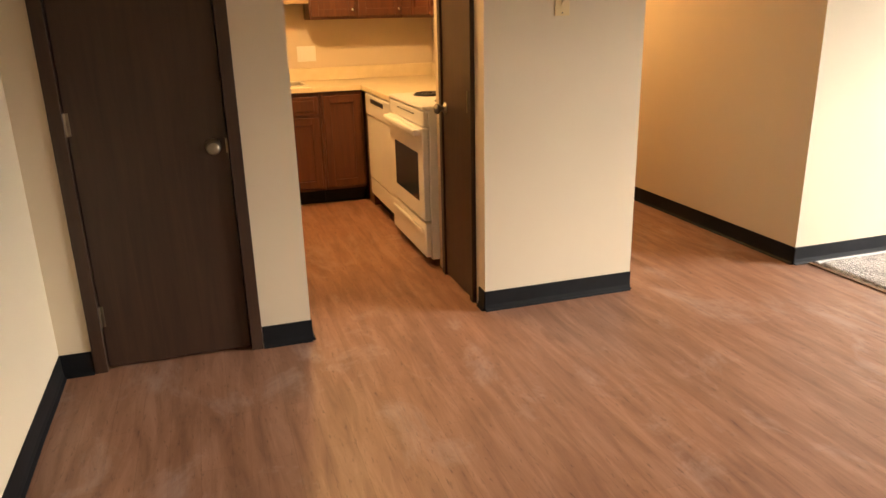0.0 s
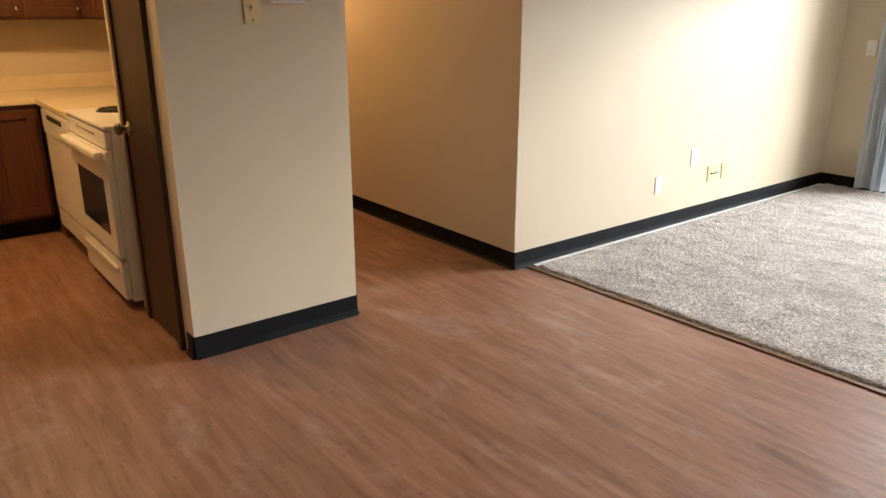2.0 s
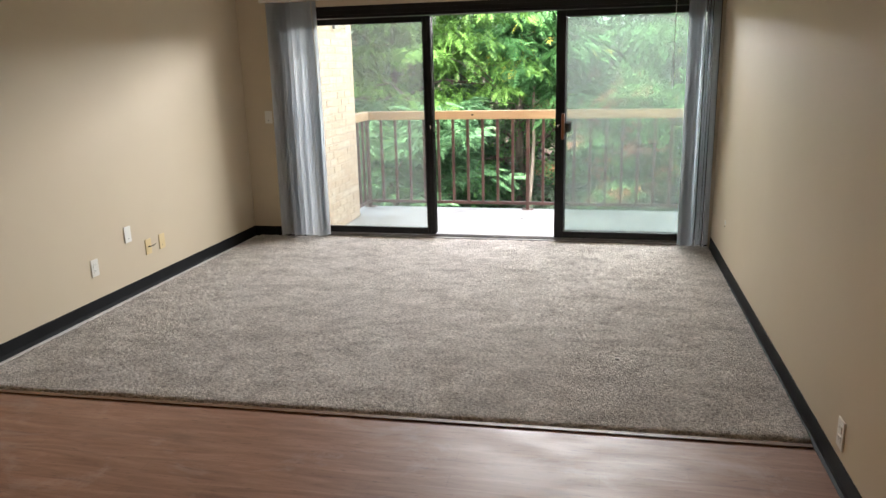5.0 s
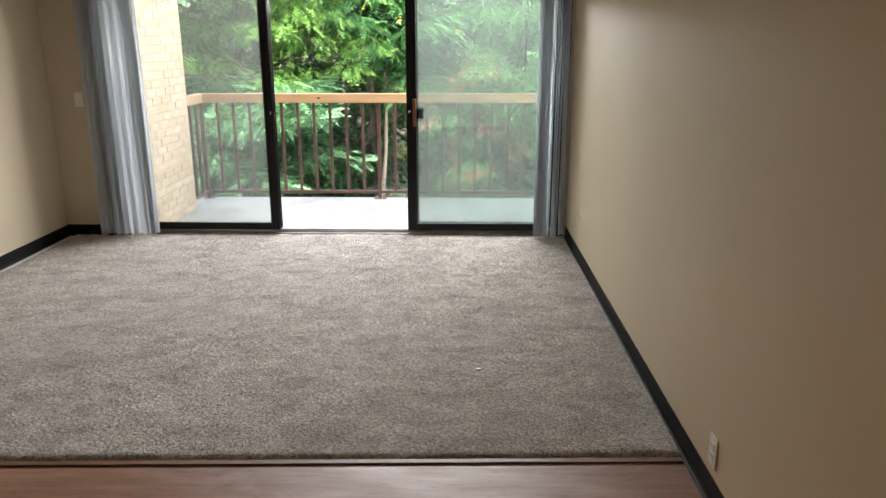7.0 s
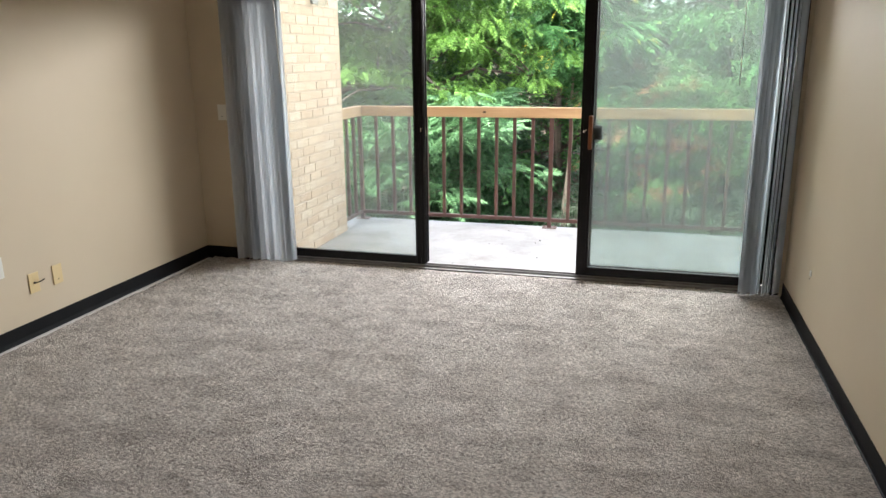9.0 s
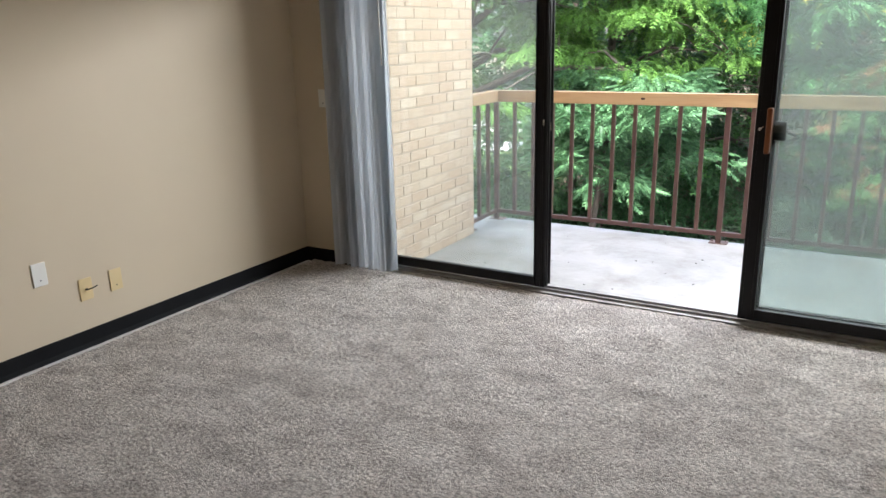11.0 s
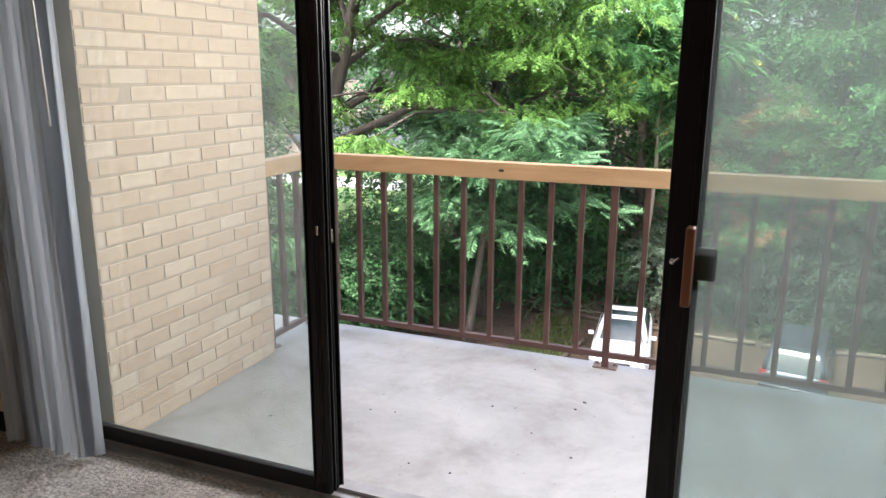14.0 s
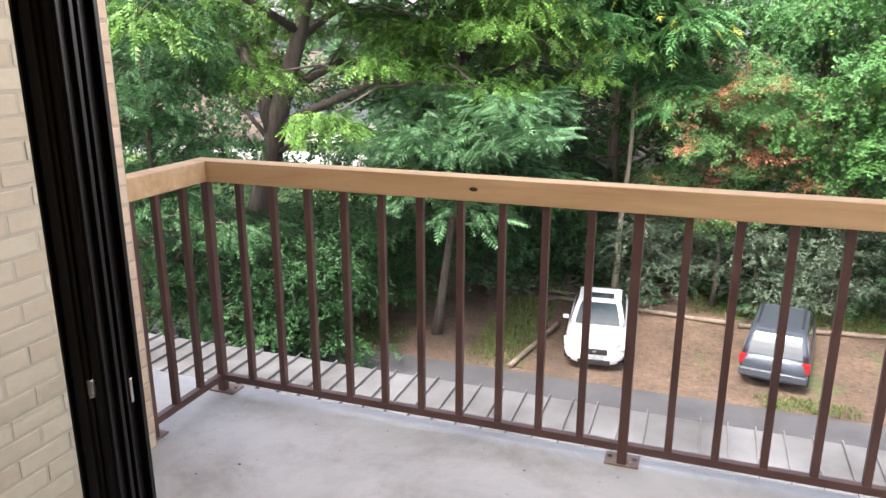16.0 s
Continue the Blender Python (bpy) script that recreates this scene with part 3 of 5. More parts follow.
child(tube("spout", [(-2.93, -6.08, 1.0), (-2.90, -6.10, 1.06), (-2.86, -6.14, 1.075), (-2.78, -6.22, 1.04), (-2.72, -6.27, 1.0)], 0.010, chrome_m), tap)
child(tube("lever", [(-2.93, -6.08, 1.04), (-2.95, -6.05, 1.07), (-2.95, -6.02, 1.085)], 0.006, chrome_m), tap)

plate = empty("outlet_plate", KX, -5.86, 1.11, "white double outlet plate above the counter", "power outlet")
child(box("plate", KX, KX + 0.007, -5.94, -5.79, 1.05, 1.17, pale_m, 0.002), plate)
for yy in (-5.90, -5.83):
    for zz in (1.09, 1.13):
        child(box("socket", KX + 0.006, KX + 0.0095, yy - 0.015, yy + 0.015, zz - 0.013, zz + 0.013, pale_m, 0.001), plate)


def wall_unit(x0, x1, y0, y1, z0, z1, face, splits):
    c = empty("wall_cabinet", (x0 + x1) / 2, (y0 + y1) / 2, z0, "cherry-stained wall cabinet above the counter", "cabinet", "kitchen wall cabinets")
    child(box("body", x0, x1, y0, y1, z0, z1, cab_m, 0.002), c)
    for i in range(splits):
        if face == "y":
            w = (y1 - y0) / splits
            cabinet_door(c, "y", y0 + w * i + 0.012, y0 + w * (i + 1) - 0.012, z0 + 0.02, z1 - 0.02, x1)
            pull(c, x1 + 0.02, y0 + w * (i + 1) - 0.04, z0 + 0.07)
        else:
            w = (x1 - x0) / splits
            cabinet_door(c, "x", x0 + w * i + 0.012, x0 + w * (i + 1) - 0.012, z0 + 0.02, z1 - 0.02, y0)


wall_unit(KX, KX + 0.31, -5.86, -5.13, 1.37, 2.13, "y", 2)
wall_unit(KX, KX + 0.62, -5.128, NY, 1.37, 2.13, "x", 1)
wall_unit(KX + 0.622, -1.512, -5.128, NY, 1.37, 2.13, "x", 2)
wall_unit(-1.51, -0.74, -5.128, NY, 1.72, 2.13, "x", 2)
struct(box("soffit_kitchen", KX, KX + 0.34, SY, NY, 2.132, H, wall_m), "cream painted soffit above the wall cabinets")
# added board whose tan imitates shade above the sink
box_shade = struct(box("valance", KX + 0.24, KX + 0.31, -6.7, -5.862, 1.49, 2.13, shaded_tan_m), "tan board over the sink, coloured for the shaded wall")


def dishwasher():
    d = empty("dishwasher", -1.9, FY, 0, "white built-in dishwasher under the counter", "dishwasher")
    x0, x1 = -2.26, -1.522
    child(box("body", x0, x1, FY, NY - 0.02, 0.10, 0.86, white_m, 0.003), d)
    child(box("door", x0 + 0.004, x1 - 0.004, FY - 0.022, FY - 0.001, 0.235, 0.70, white_m, 0.006), d)
    child(box("control_panel", x0 + 0.004, x1 - 0.004, FY - 0.03, FY - 0.001, 0.705, 0.855, white_m, 0.008), d)
    child(box("handle", x0 + 0.18, x1 - 0.18, FY - 0.034, FY - 0.029, 0.80, 0.83, dark_m, 0.002), d)
    child(box("lower_panel", x0 + 0.004, x1 - 0.004, FY - 0.018, FY - 0.001, 0.105, 0.228, white_m, 0.004), d)
    child(box("toe_kick", x0 + 0.01, x1 - 0.01, FY + 0.05, FY + 0.1, 0, 0.10, base_m), d)
    child(box("filler", FX + 0.001, x0 - 0.001, FY + 0.002, FY + 0.06, 0, 0.862, cab_m), d)


def stove():
    s = empty("stove", -1.12, FY, 0, "white electric range with a dark oven window", "stove")
    x0, x1 = -1.508, -0.742
    child(box("body", x0, x1, FY, NY - 0.01, 0.035, 0.895, white_m, 0.004), s)
    child(box("oven_door", x0 + 0.003, x1 - 0.003, FY - 0.04, FY - 0.001, 0.27, 0.80, white_m, 0.008), s)
    child(box("oven_window", x0 + 0.15, x1 - 0.10, FY - 0.043, FY - 0.038, 0.37, 0.65, oven_m, 0.002), s)
    child(box("handle", x0 + 0.03, x1 - 0.03, FY - 0.085, FY - 0.04, 0.755, 0.795, white_m, 0.012), s)
    child(box("vent_panel", x0 + 0.003, x1 - 0.003, FY - 0.03, FY - 0.001, 0.805, 0.89, white_m, 0.008), s)
    bm = bmesh.new()
    for k in range(6):
        add_box(bm, x0 + 0.2 + k * 0.065, x0 + 0.245 + k * 0.065, FY - 0.032, FY - 0.0285, 0.855, 0.862)
    child(mesh_of("vent_slots", bm, dark_m), s)
    child(box("drawer", x0 + 0.003, x1 - 0.003, FY - 0.035, FY - 0.001, 0.05, 0.25, white_m, 0.008), s)
    child(box("drawer_grip", x0 + 0.05, x1 - 0.05, FY - 0.05, FY - 0.034, 0.19, 0.215, white_m, 0.006), s)
    child(box("cooktop", x0, x1, FY - 0.035, NY - 0.01, 0.896, 0.918, white_m, 0.008), s)
    child(box("back_panel", x0, x1, NY - 0.08, NY - 0.011, 0.918, 1.10, white_m, 0.01), s)
    for bx, by, r in ((-1.31, -5.34, 0.10), (-0.94, -5.34, 0.08), (-1.31, -5.05, 0.08), (-0.94, -5.05, 0.10)):
        bm = bmesh.new()
        for q in range(4):
            rr = r * (0.3 + 0.22 * q)
            ring = [(bx + rr * math.cos(a), by + rr * math.sin(a), 0.926) for a in (2 * math.pi * k / 20 for k in range(21))]
            add_tube(bm, ring, 0.006, 6)
        add_tube(bm, [(bx, by, 0.916), (bx, by, 0.921)], r * 1.12, 20)
        child(mesh_of("burner", bm, dark_m), s)


dishwasher()
stove()


# lamps on the ceilings of kitchen and hallway
def dome_lamp(x, y):
    ob = empty("ceiling_lamp", x, y, H, "round frosted ceiling lamp, lit warm", "lamp", "ceiling lamps")
    bm = bmesh.new()
    add_tube(bm, [(x, y, H - 0.04), (x, y, H)], 0.13, 24)
    child(mesh_of("base", bm, chrome_m, None, True), ob)
    return ob


dome_lamp(-1.45, -6.13)
dome_lamp(-2.3, -4.15)


# ---------------------------------------------------------------- balcony door
def door_panel(x0, x1, y, glass, p, stile_l=0.055, stile_r=0.055):
    """A glazed aluminium panel, 35 mm deep, its inner face at y."""
    z0, z1 = 0.045, 2.0
    bm = bmesh.new()
    for a, b in ((x0, x0 + stile_l), (x1 - stile_r, x1)):
        add_box(bm, a, b, y, y + 0.036, z0, z1, 0.003)
        add_box(bm, a + 0.018, b - 0.018, y - 0.004, y + 0.001, z0 + 0.05, z1 - 0.05, 0.001)
    add_box(bm, x0 + stile_l - 0.001, x1 - stile_r + 0.001, y + 0.001, y + 0.035, z0, z0 + 0.06, 0.003)
    add_box(bm, x0 + stile_l - 0.001, x1 - stile_r + 0.001, y + 0.001, y + 0.035, z1 - 0.05, z1, 0.003)
    child(mesh_of("panel_frame", bm, frame_m), p)
    g = child(box("pane", x0 + stile_l - 0.006, x1 - stile_r + 0.006, y + 0.015, y + 0.020, z0 + 0.055, z1 - 0.045, glass), p)
    g.visible_shadow = False


def balcony_door():
    d = empty("door_1", 2.39, 0.1, 0, "dark bronze three-panel sliding balcony door, middle standing open", "door")
    d["kind"] = "structure"
    bm = bmesh.new()
    add_box(bm, OX0, OX0 + 0.05, 0.002, 0.19, 0.0, OZ, 0.003)
    add_box(bm, OX1 - 0.05, OX1, 0.002, 0.19, 0.0, OZ, 0.003)
    add_box(bm, OX0 + 0.049, OX1 - 0.049, 0.002, 0.19, 2.005, OZ, 0.003)
    add_box(bm, OX0 + 0.049, OX1 - 0.049, -0.004, 0.01, 2.03, 2.07, 0.003)
    child(mesh_of("frame", bm, frame_m), d)
    bm = bmesh.new()
    add_box(bm, OX0, OX1, 0.04, 0.22, -0.004, 0.022, 0.004)
    for yy in (0.08, 0.136):
        add_box(bm, OX0 + 0.05, OX1 - 0.05, yy - 0.003, yy + 0.003, 0.021, 0.036)
    child(mesh_of("sill", bm, sill_m), d)
    # fixed panel beside the brick, the parked slider and the fixed panel behind it
    door_panel(0.52, 1.79, 0.062, clear_m, d, 0.05, 0.07)
    door_panel(2.93, 4.155, 0.118, clear_m, d)
    door_panel(2.892, 4.09, 0.062, hazy_m, d, 0.08, 0.05)
    bm = bmesh.new()
    add_box(bm, 1.770, 1.788, 0.098, 0.14, 0.045, 2.0, 0.002)
    for y0, y1, x1 in ((0.066, 0.071, 1.796), (0.086, 0.094, 1.799), (0.104, 0.109, 1.797), (0.130, 0.139, 1.801)):
        add_box(bm, 1.784, x1, y0, y1, 0.05, 1.995, 0.0012)
    for x0 in (1.724, 1.757):
        add_box(bm, x0, x0 + 0.006, 0.055, 0.063, 0.05, 1.995, 0.001)
    child(mesh_of("interlock", bm, frame_m), d)
    # wooden pull on the slider, its latch and the outer grip
    bm = bmesh.new()
    add_box(bm, 2.946, 2.971, 0.006, 0.060, 0.93, 1.15, 0.006)
    child(tagged(mesh_of("handle", bm, handle_wood_m), "reddish wooden pull"), d)
    bm = bmesh.new()
    add_box(bm, 2.974, 3.03, 0.099, 0.116, 0.985, 1.08, 0.006)
    child(mesh_of("outer_grip", bm, dark_m), d)
    bm = bmesh.new()
    add_tube(bm, [(2.915, 0.062, 1.045), (2.915, 0.054, 1.045)], 0.009, 12)
    add_tube(bm, [(2.915, 0.053, 1.045), (2.933, 0.050, 1.058)], 0.004, 8)
    child(tagged(mesh_of("latch", bm, chrome_m, None, True), "small bright latch lever"), d)
    bm = bmesh.new()
    add_box(bm, 1.773, 1.781, 0.050, 0.063, 1.02, 1.052, 0.002)
    add_box(bm, 1.789, 1.798, 0.112, 0.120, 0.985, 1.03, 0.002)
    child(tagged(mesh_of("catch", bm, chrome_m), "worn bright catch"), d)


balcony_door()


# ---------------------------------------------------------------- vertical blinds
def slat_mesh():
    bm = bmesh.new()
    w, n = 0.089, 6
    rows = []
    for z in (0.0, -1.0, -2.115):
        rows.append([bm.verts.new((-w / 2 + w * k / n, 0.008 * (1 - (2 * k / n - 1) ** 2), z)) for k in range(n + 1)])
    for a, b in zip(rows, rows[1:]):
        for k in range(n):
            bm.faces.new((a[k], a[k + 1], b[k + 1], b[k]))
    ret = bmesh.ops.solidify(bm, geom=bm.faces[:], thickness=0.0012)
    me = bpy.data.meshes.new("slat")
    bm.to_mesh(me)
    bm.free()
    me.materials.append(blind_m)
    me.shade_smooth()
    return me


def blinds():
    b = empty("vertical_blind", 2.2, -0.05, 2.16, "white vinyl vertical blind drawn open to both sides", "blind")
    child(box("headrail", 0.26, WX - 0.02, -0.075, -0.035, 2.155, 2.195, white_m, 0.004), b)
    me = slat_mesh()
    rng = random.Random(4)
    left = [(0.36 + 0.037 * i, 58 + rng.uniform(-13, 13)) for i in range(10)] + [(0.725, 34), (0.748, 44)]
    right = [(3.955 + 0.023 * i, 64 + rng.uniform(-16, 16)) for i in range(10)]
    for x, a in left + right:
        s = new("slat", me)
        s.parent = b
        s.location = (x - 2.2, -0.006 + rng.uniform(-0.004, 0.004), -0.005 - rng.uniform(0, 0.012))
        s.rotation_euler = (rng.uniform(-0.004, 0.004), rng.uniform(-0.006, 0.006), radians(a))
    child(tube("wand", [(0.765, -0.10, 2.15), (0.775, -0.098, 1.8), (0.785, -0.096, 1.36)], 0.0045, pale_m), b)
    child(tube("cord", [(3.84, -0.075, 2.15), (3.84, -0.075, 1.35)], 0.002, pale_m), b)


blinds()


# ---------------------------------------------------------------- balcony
DZ = -0.085
struct(box("floor_balcony", -0.4, 5.9, 0.221, 2.055, DZ - 0.2, DZ, concrete_m, 0.012), "worn pale grey concrete balcony floor with stains")

# brick wing wall: mortar core with single bricks on its face
BX, BL = 0.588, 1.445
wing = struct(box("wall_brick", BX - 0.26, BX - 0.0035, 0.222, BL - 0.005, DZ, 2.72, mortar_m), "buff brick wing wall beside the balcony")
struct(box("wall_brick_far", 5.3, 5.56, 0.222, BL - 0.005, DZ, 2.72, mortar_m), "buff brick wing wall at the balcony's far end")
struct(box("ceiling_balcony", -0.4, 5.9, 0.221, 2.07, 2.72, 2.92, soffit_m, 0.006), "pale painted soffit of the balcony above")
struct(box("wall_outer", -6, -0.401, 0.10, 0.35, -8.0, 6, mortar_m), "buff brick outer wall of the building")

# light on the wing wall
sc = empty("wall_sconce", BX, 0.92, 1.98, "small grey outdoor wall lamp, unlit", "lamp")
child(box("bracket", BX, BX + 0.03, 0.87, 0.97, 1.96, 2.1, sill_m, 0.006), sc)
bm = bmesh.new()
add_tube(bm, [(BX + 0.075, 0.92, 1.945), (BX + 0.075, 0.92, 1.955), (BX + 0.075, 0.92, 2.07), (BX + 0.075, 0.92, 2.1)], [0.035, 0.05, 0.05, 0.02], 14)
child(mesh_of("shade", bm, clear_m, None, True), sc)
child(box("arm", BX + 0.025, BX + 0.08, 0.905, 0.935, 2.08, 2.10, sill_m, 0.003), sc)

# railing
RY, RX = 1.972, 0.533


def top_z(x):
    return 1.063


rail = empty("balcony_railing", 2.4, RY, DZ, "brown steel balcony railing with a new wooden top board", "railing")


def top_board(name, x0, x1):
    bm = bmesh.new()
    v = add_box(bm, x0, x1, RY - 0.045, RY + 0.045, -0.094, 0.0, 0.004)
    for q in bm.verts:
        q.co.z += top_z(q.co.x)
    return child(tagged(mesh_of(name, bm, rail_wood_m), "unpainted pine board"), rail)


top_board("top_board", RX - 0.045, 5.25)
bm = bmesh.new()
add_box(bm, RX - 0.045, RX + 0.045, BL - 0.02, RY - 0.047, top_z(RX) - 0.094, top_z(RX) - 0.001, 0.004)
child(tagged(mesh_of("top_board", bm, rail_wood_m), "unpainted pine board"), rail)
bm = bmesh.new()
kx = 1.825
bmesh.ops.create_circle(bm, cap_ends=True, segments=12, radius=0.012, matrix=Matrix.Translation((kx, RY - 0.0465, top_z(kx) - 0.045)) @ Matrix.Rotation(math.pi / 2, 4, "X") @ Matrix.Diagonal((1.5, 0.7, 1, 1)))
child(mesh_of("knot", bm, door_m), rail)
child(box("bottom_bar", RX, 5.25, RY - 0.016, RY + 0.016, -0.022, 0.012, rail_m, 0.003), rail)
child(box("bottom_bar", RX - 0.016, RX + 0.016, BL + 0.02, RY - 0.017, -0.022, 0.012, rail_m, 0.003), rail)

bal = bmesh.new()
add_box(bal, -0.0145, 0.0145, -0.0145, 0.0145, 0.0, 1.0, 0.002)
bal_me = bpy.data.meshes.new("baluster")
bal.to_mesh(bal_me)
bal.free()
bal_me.materials.append(rail_m)


def baluster(x, y, z0, z1):
    b = new("baluster", bal_me)
    b.parent = rail
    b.location = Vector((x, y, z0)) - rail.location
    b.scale = (1, 1, z1 - z0)


for i in range(28):
    x = RX + 0.005 + 0.1745 * i
    if i % 11:
        baluster(x, RY, 0.01, top_z(x) - 0.09)
for y in (1.64, 1.81):
    baluster(RX, y, 0.01, top_z(RX) - 0.09)


def foot_post(x, y, ang):
    bm = bmesh.new()
    m = Matrix.Translation((x, y, 0)) @ Matrix.Rotation(ang, 4, "Z")
    add_box(bm, -0.019, 0.019, -0.019, 0.019, DZ, top_z(x) - 0.09, 0.003, m)
    child(mesh_of("post", bm, rail_m), rail)
    bm = bmesh.new()
    add_box(bm, -0.068, 0.068, -0.024, 0.07, DZ - 0.001, DZ + 0.009, 0.002, m)
    for s in (-0.05, 0.05):
        add_tube(bm, [m @ Vector((s, 0.03, DZ + 0.008)), m @ Vector((s, 0.03, DZ + 0.02))], 0.009, 6)
    child(tagged(mesh_of("foot_plate", bm, plate_m), "weathered pale brown foot plate"), rail)


foot_post(RX + 0.005, RY, radians(0))
foot_post(RX + 0.005 + 0.1745 * 11, RY, 0)
foot_post(RX + 0.005 + 0.1745 * 22, RY, 0)
foot_post(RX, BL + 0.035, radians(90))

grit_m = two("grit_stone", (0.05, 0.047, 0.042), (0.09, 0.085, 0.078), 30, 0.9)
# specks of grit on the concrete
bm = bmesh.new()
rng = random.Random(8)
for k in range(36):
    gx, gy, s = rng.uniform(0.65, 4.2), rng.uniform(0.3, 1.95), rng.uniform(0.002, 0.006)
    add_box(bm, gx - s, gx + s, gy - s * 0.7, gy + s * 0.7, DZ - 0.0005, DZ + s * 0.7)
tagged(mesh_of("grit", bm, grit_m), "dark specks of grit on the concrete", "litter", kind="stuff")


# ---------------------------------------------------------------- outdoors: ground and carport
GZ = -8.0
litter_m = litter_mat()
asphalt_m = two("asphalt", (0.030, 0.031, 0.034), (0.052, 0.053, 0.056), 1.2, 0.9, bump=0.5, fine=40, dist=0.01)
lawn_m = two("lawn", (0.05, 0.10, 0.022), (0.10, 0.16, 0.04), 0.8, 0.95, bump=0.6, fine=20, dist=0.03)
lane_m = two("pale_road", (0.35, 0.34, 0.33), (0.45, 0.44, 0.42), 0.5, 0.9)
roofing_m = two("galvanised_roof", (0.07, 0.067, 0.065), (0.17, 0.17, 0.17), 0.7, 0.5, 0.35, bump=0.1)
bark_m = two("bark", (0.045, 0.036, 0.028), (0.10, 0.082, 0.064), 3, 0.95, bump=0.8, stretch=(3, 3, 0.6), fine=22, dist=0.03)
pale_bark_m = two("pale_bark", (0.20, 0.165, 0.125), (0.30, 0.26, 0.20), 3, 0.95, bump=0.5, stretch=(3, 3, 0.6), fine=22, dist=0.02)
timber_m = two("grey_timber", (0.085, 0.066, 0.05), (0.17, 0.135, 0.10), 3, 0.95, bump=0.6)


def ground():
    n = 90
    rng = np.linspace(-1, 1, n)
    ax = np.sign(rng) * np.abs(rng) ** 3 * 900
    verts, quads = [], []
    for a in ax:
        for b in ax:
            y = b + 30
            rise = 0.06 * max(0.0, y - 27) if y < 80 else 0.06 * 53
            verts.append((a, y, GZ + min(rise, 2.2) * (1 if a > -14 else 0.15) + 0.05 * noise.noise((a * 0.4, y * 0.4, 0))))
    for i in range(n - 1):
        for j in range(n - 1):
            quads.append((i * n + j, (i + 1) * n + j, (i + 1) * n + j + 1, i * n + j + 1))
    me = bpy.data.meshes.new("ground")
    me.from_pydata(verts, [], quads)
    me.materials.append(litter_m)
    me.shade_smooth()
    struct(new("ground", me), "brown leaf-strewn ground with patches of grass")


ground()
bm = bmesh.new()
add_box(bm, -40, 40, 9, 19.0, GZ + 0.02, GZ + 0.07, 0.01)
struct(mesh_of("road", bm, asphalt_m), "dark grey asphalt drive along the building")


def log(x0, y0, x1, y1, label):
    bm = bmesh.new()
    n = 10
    add_tube(bm, [(x0 + (x1 - x0) * k / n, y0 + (y1 - y0) * k / n, GZ + 0.10 + 0.015 * math.sin(k * 2.1)) for k in range(n + 1)], 0.085, 8)
    tagged(mesh_of("timber_edging", bm, timber_m, None, True), label, "edging", "timber edgings")


log(-2.6, 26.0, 4.2, 25.3, "weathered timber edging laid on the leaf litter")
log(4.4, 25.2, 13.0, 26.2, "weathered timber edging laid on the leaf litter")
log(-2.3, 19.3, -1.6, 23.2, "weathered timber edging laid on the leaf litter")


def carport():
    c = empty("carport", 1.5, 9, GZ, "carport with a pale standing-seam metal roof", "carport")
    x0, x1, y0, y1, z = -16.0, 18.0, 5.4, 12.0, -5.0
    child(box("roof_sheet", x0, x1, y0, y1, z - 0.06, z, roofing_m, 0.01), c)
    rib = bmesh.new()
    add_box(rib, -0.014, 0.014, y0, y1 + 0.02, 0, 0.065, 0.004)
    me = bpy.data.meshes.new("seam")
    rib.to_mesh(me)
    rib.free()
    me.materials.append(roofing_m)
    for i in range(int((x1 - x0) / 0.46)):
        s = new("seam", me)
        s.parent = c
        s.location = Vector((x0 + 0.2 + 0.46 * i, 0, z - 0.002)) - c.location
        s.location.y = -c.location.y
    child(box("fascia", x0, x1, y1, y1 + 0.03, z - 0.22, z - 0.02, frame_m, 0.004), c)
    for i in range(8):
        px = x0 + 0.5 + i * (x1 - x0 - 1) / 7
        child(box("post", px - 0.06, px + 0.06, y1 - 0.5, y1 - 0.38, GZ, z - 0.05, frame_m, 0.01), c)
        child(box("post", px - 0.06, px + 0.06, y0 + 0.4, y0 + 0.52, GZ, z - 0.05, frame_m, 0.01), c)


carport()


# ---------------------------------------------------------------- cars
def paint(name, colour, metal):
    m = Mat(name, colour, 0.32, metal)
    m.b.inputs["Coat Weight"].default_value = 0.3
    m.b.inputs["Coat Roughness"].default_value = 0.08
    d = m.ramp(m.noise(m.world(), 3.0, 5), [(0.35, tuple(c * 0.86 for c in colour)), (0.65, colour)])
    m.colour(d)
    return m.m


white_paint_m = paint("white_car_paint", (0.48, 0.49, 0.50), 0.0)
grey_paint_m = paint("slate_car_paint", (0.060, 0.072, 0.090), 0.4)
carglass_m = two("car_glass", (0.018, 0.026, 0.030), (0.03, 0.04, 0.045), 2, 0.08, bump=0.0, spec=0.3)
tyre_m = two("tyre_rubber", (0.015, 0.015, 0.015), (0.028, 0.027, 0.026), 6, 0.9)
red_m = two("tail_lens", (0.2, 0.008, 0.010), (0.26, 0.012, 0.012), 6, 0.15, bump=0.0)
lens_m = two("headlamp_lens", (0.14, 0.15, 0.155), (0.30, 0.31, 0.315), 6, 0.1, bump=0.0)


def loft(bm, rings, close=True):
    vs = [[bm.verts.new(p) for p in r] for r in rings]
    n = len(vs[0])
    for a, b in zip(vs, vs[1:]):
        for k in range(n):
            bm.faces.new((a[k], a[(k + 1) % n], b[(k + 1) % n], b[k]))
    if close:
        bm.faces.new(vs[0][::-1])
        bm.faces.new(vs[-1])
    bmesh.ops.recalc_face_normals(bm, faces=bm.faces)


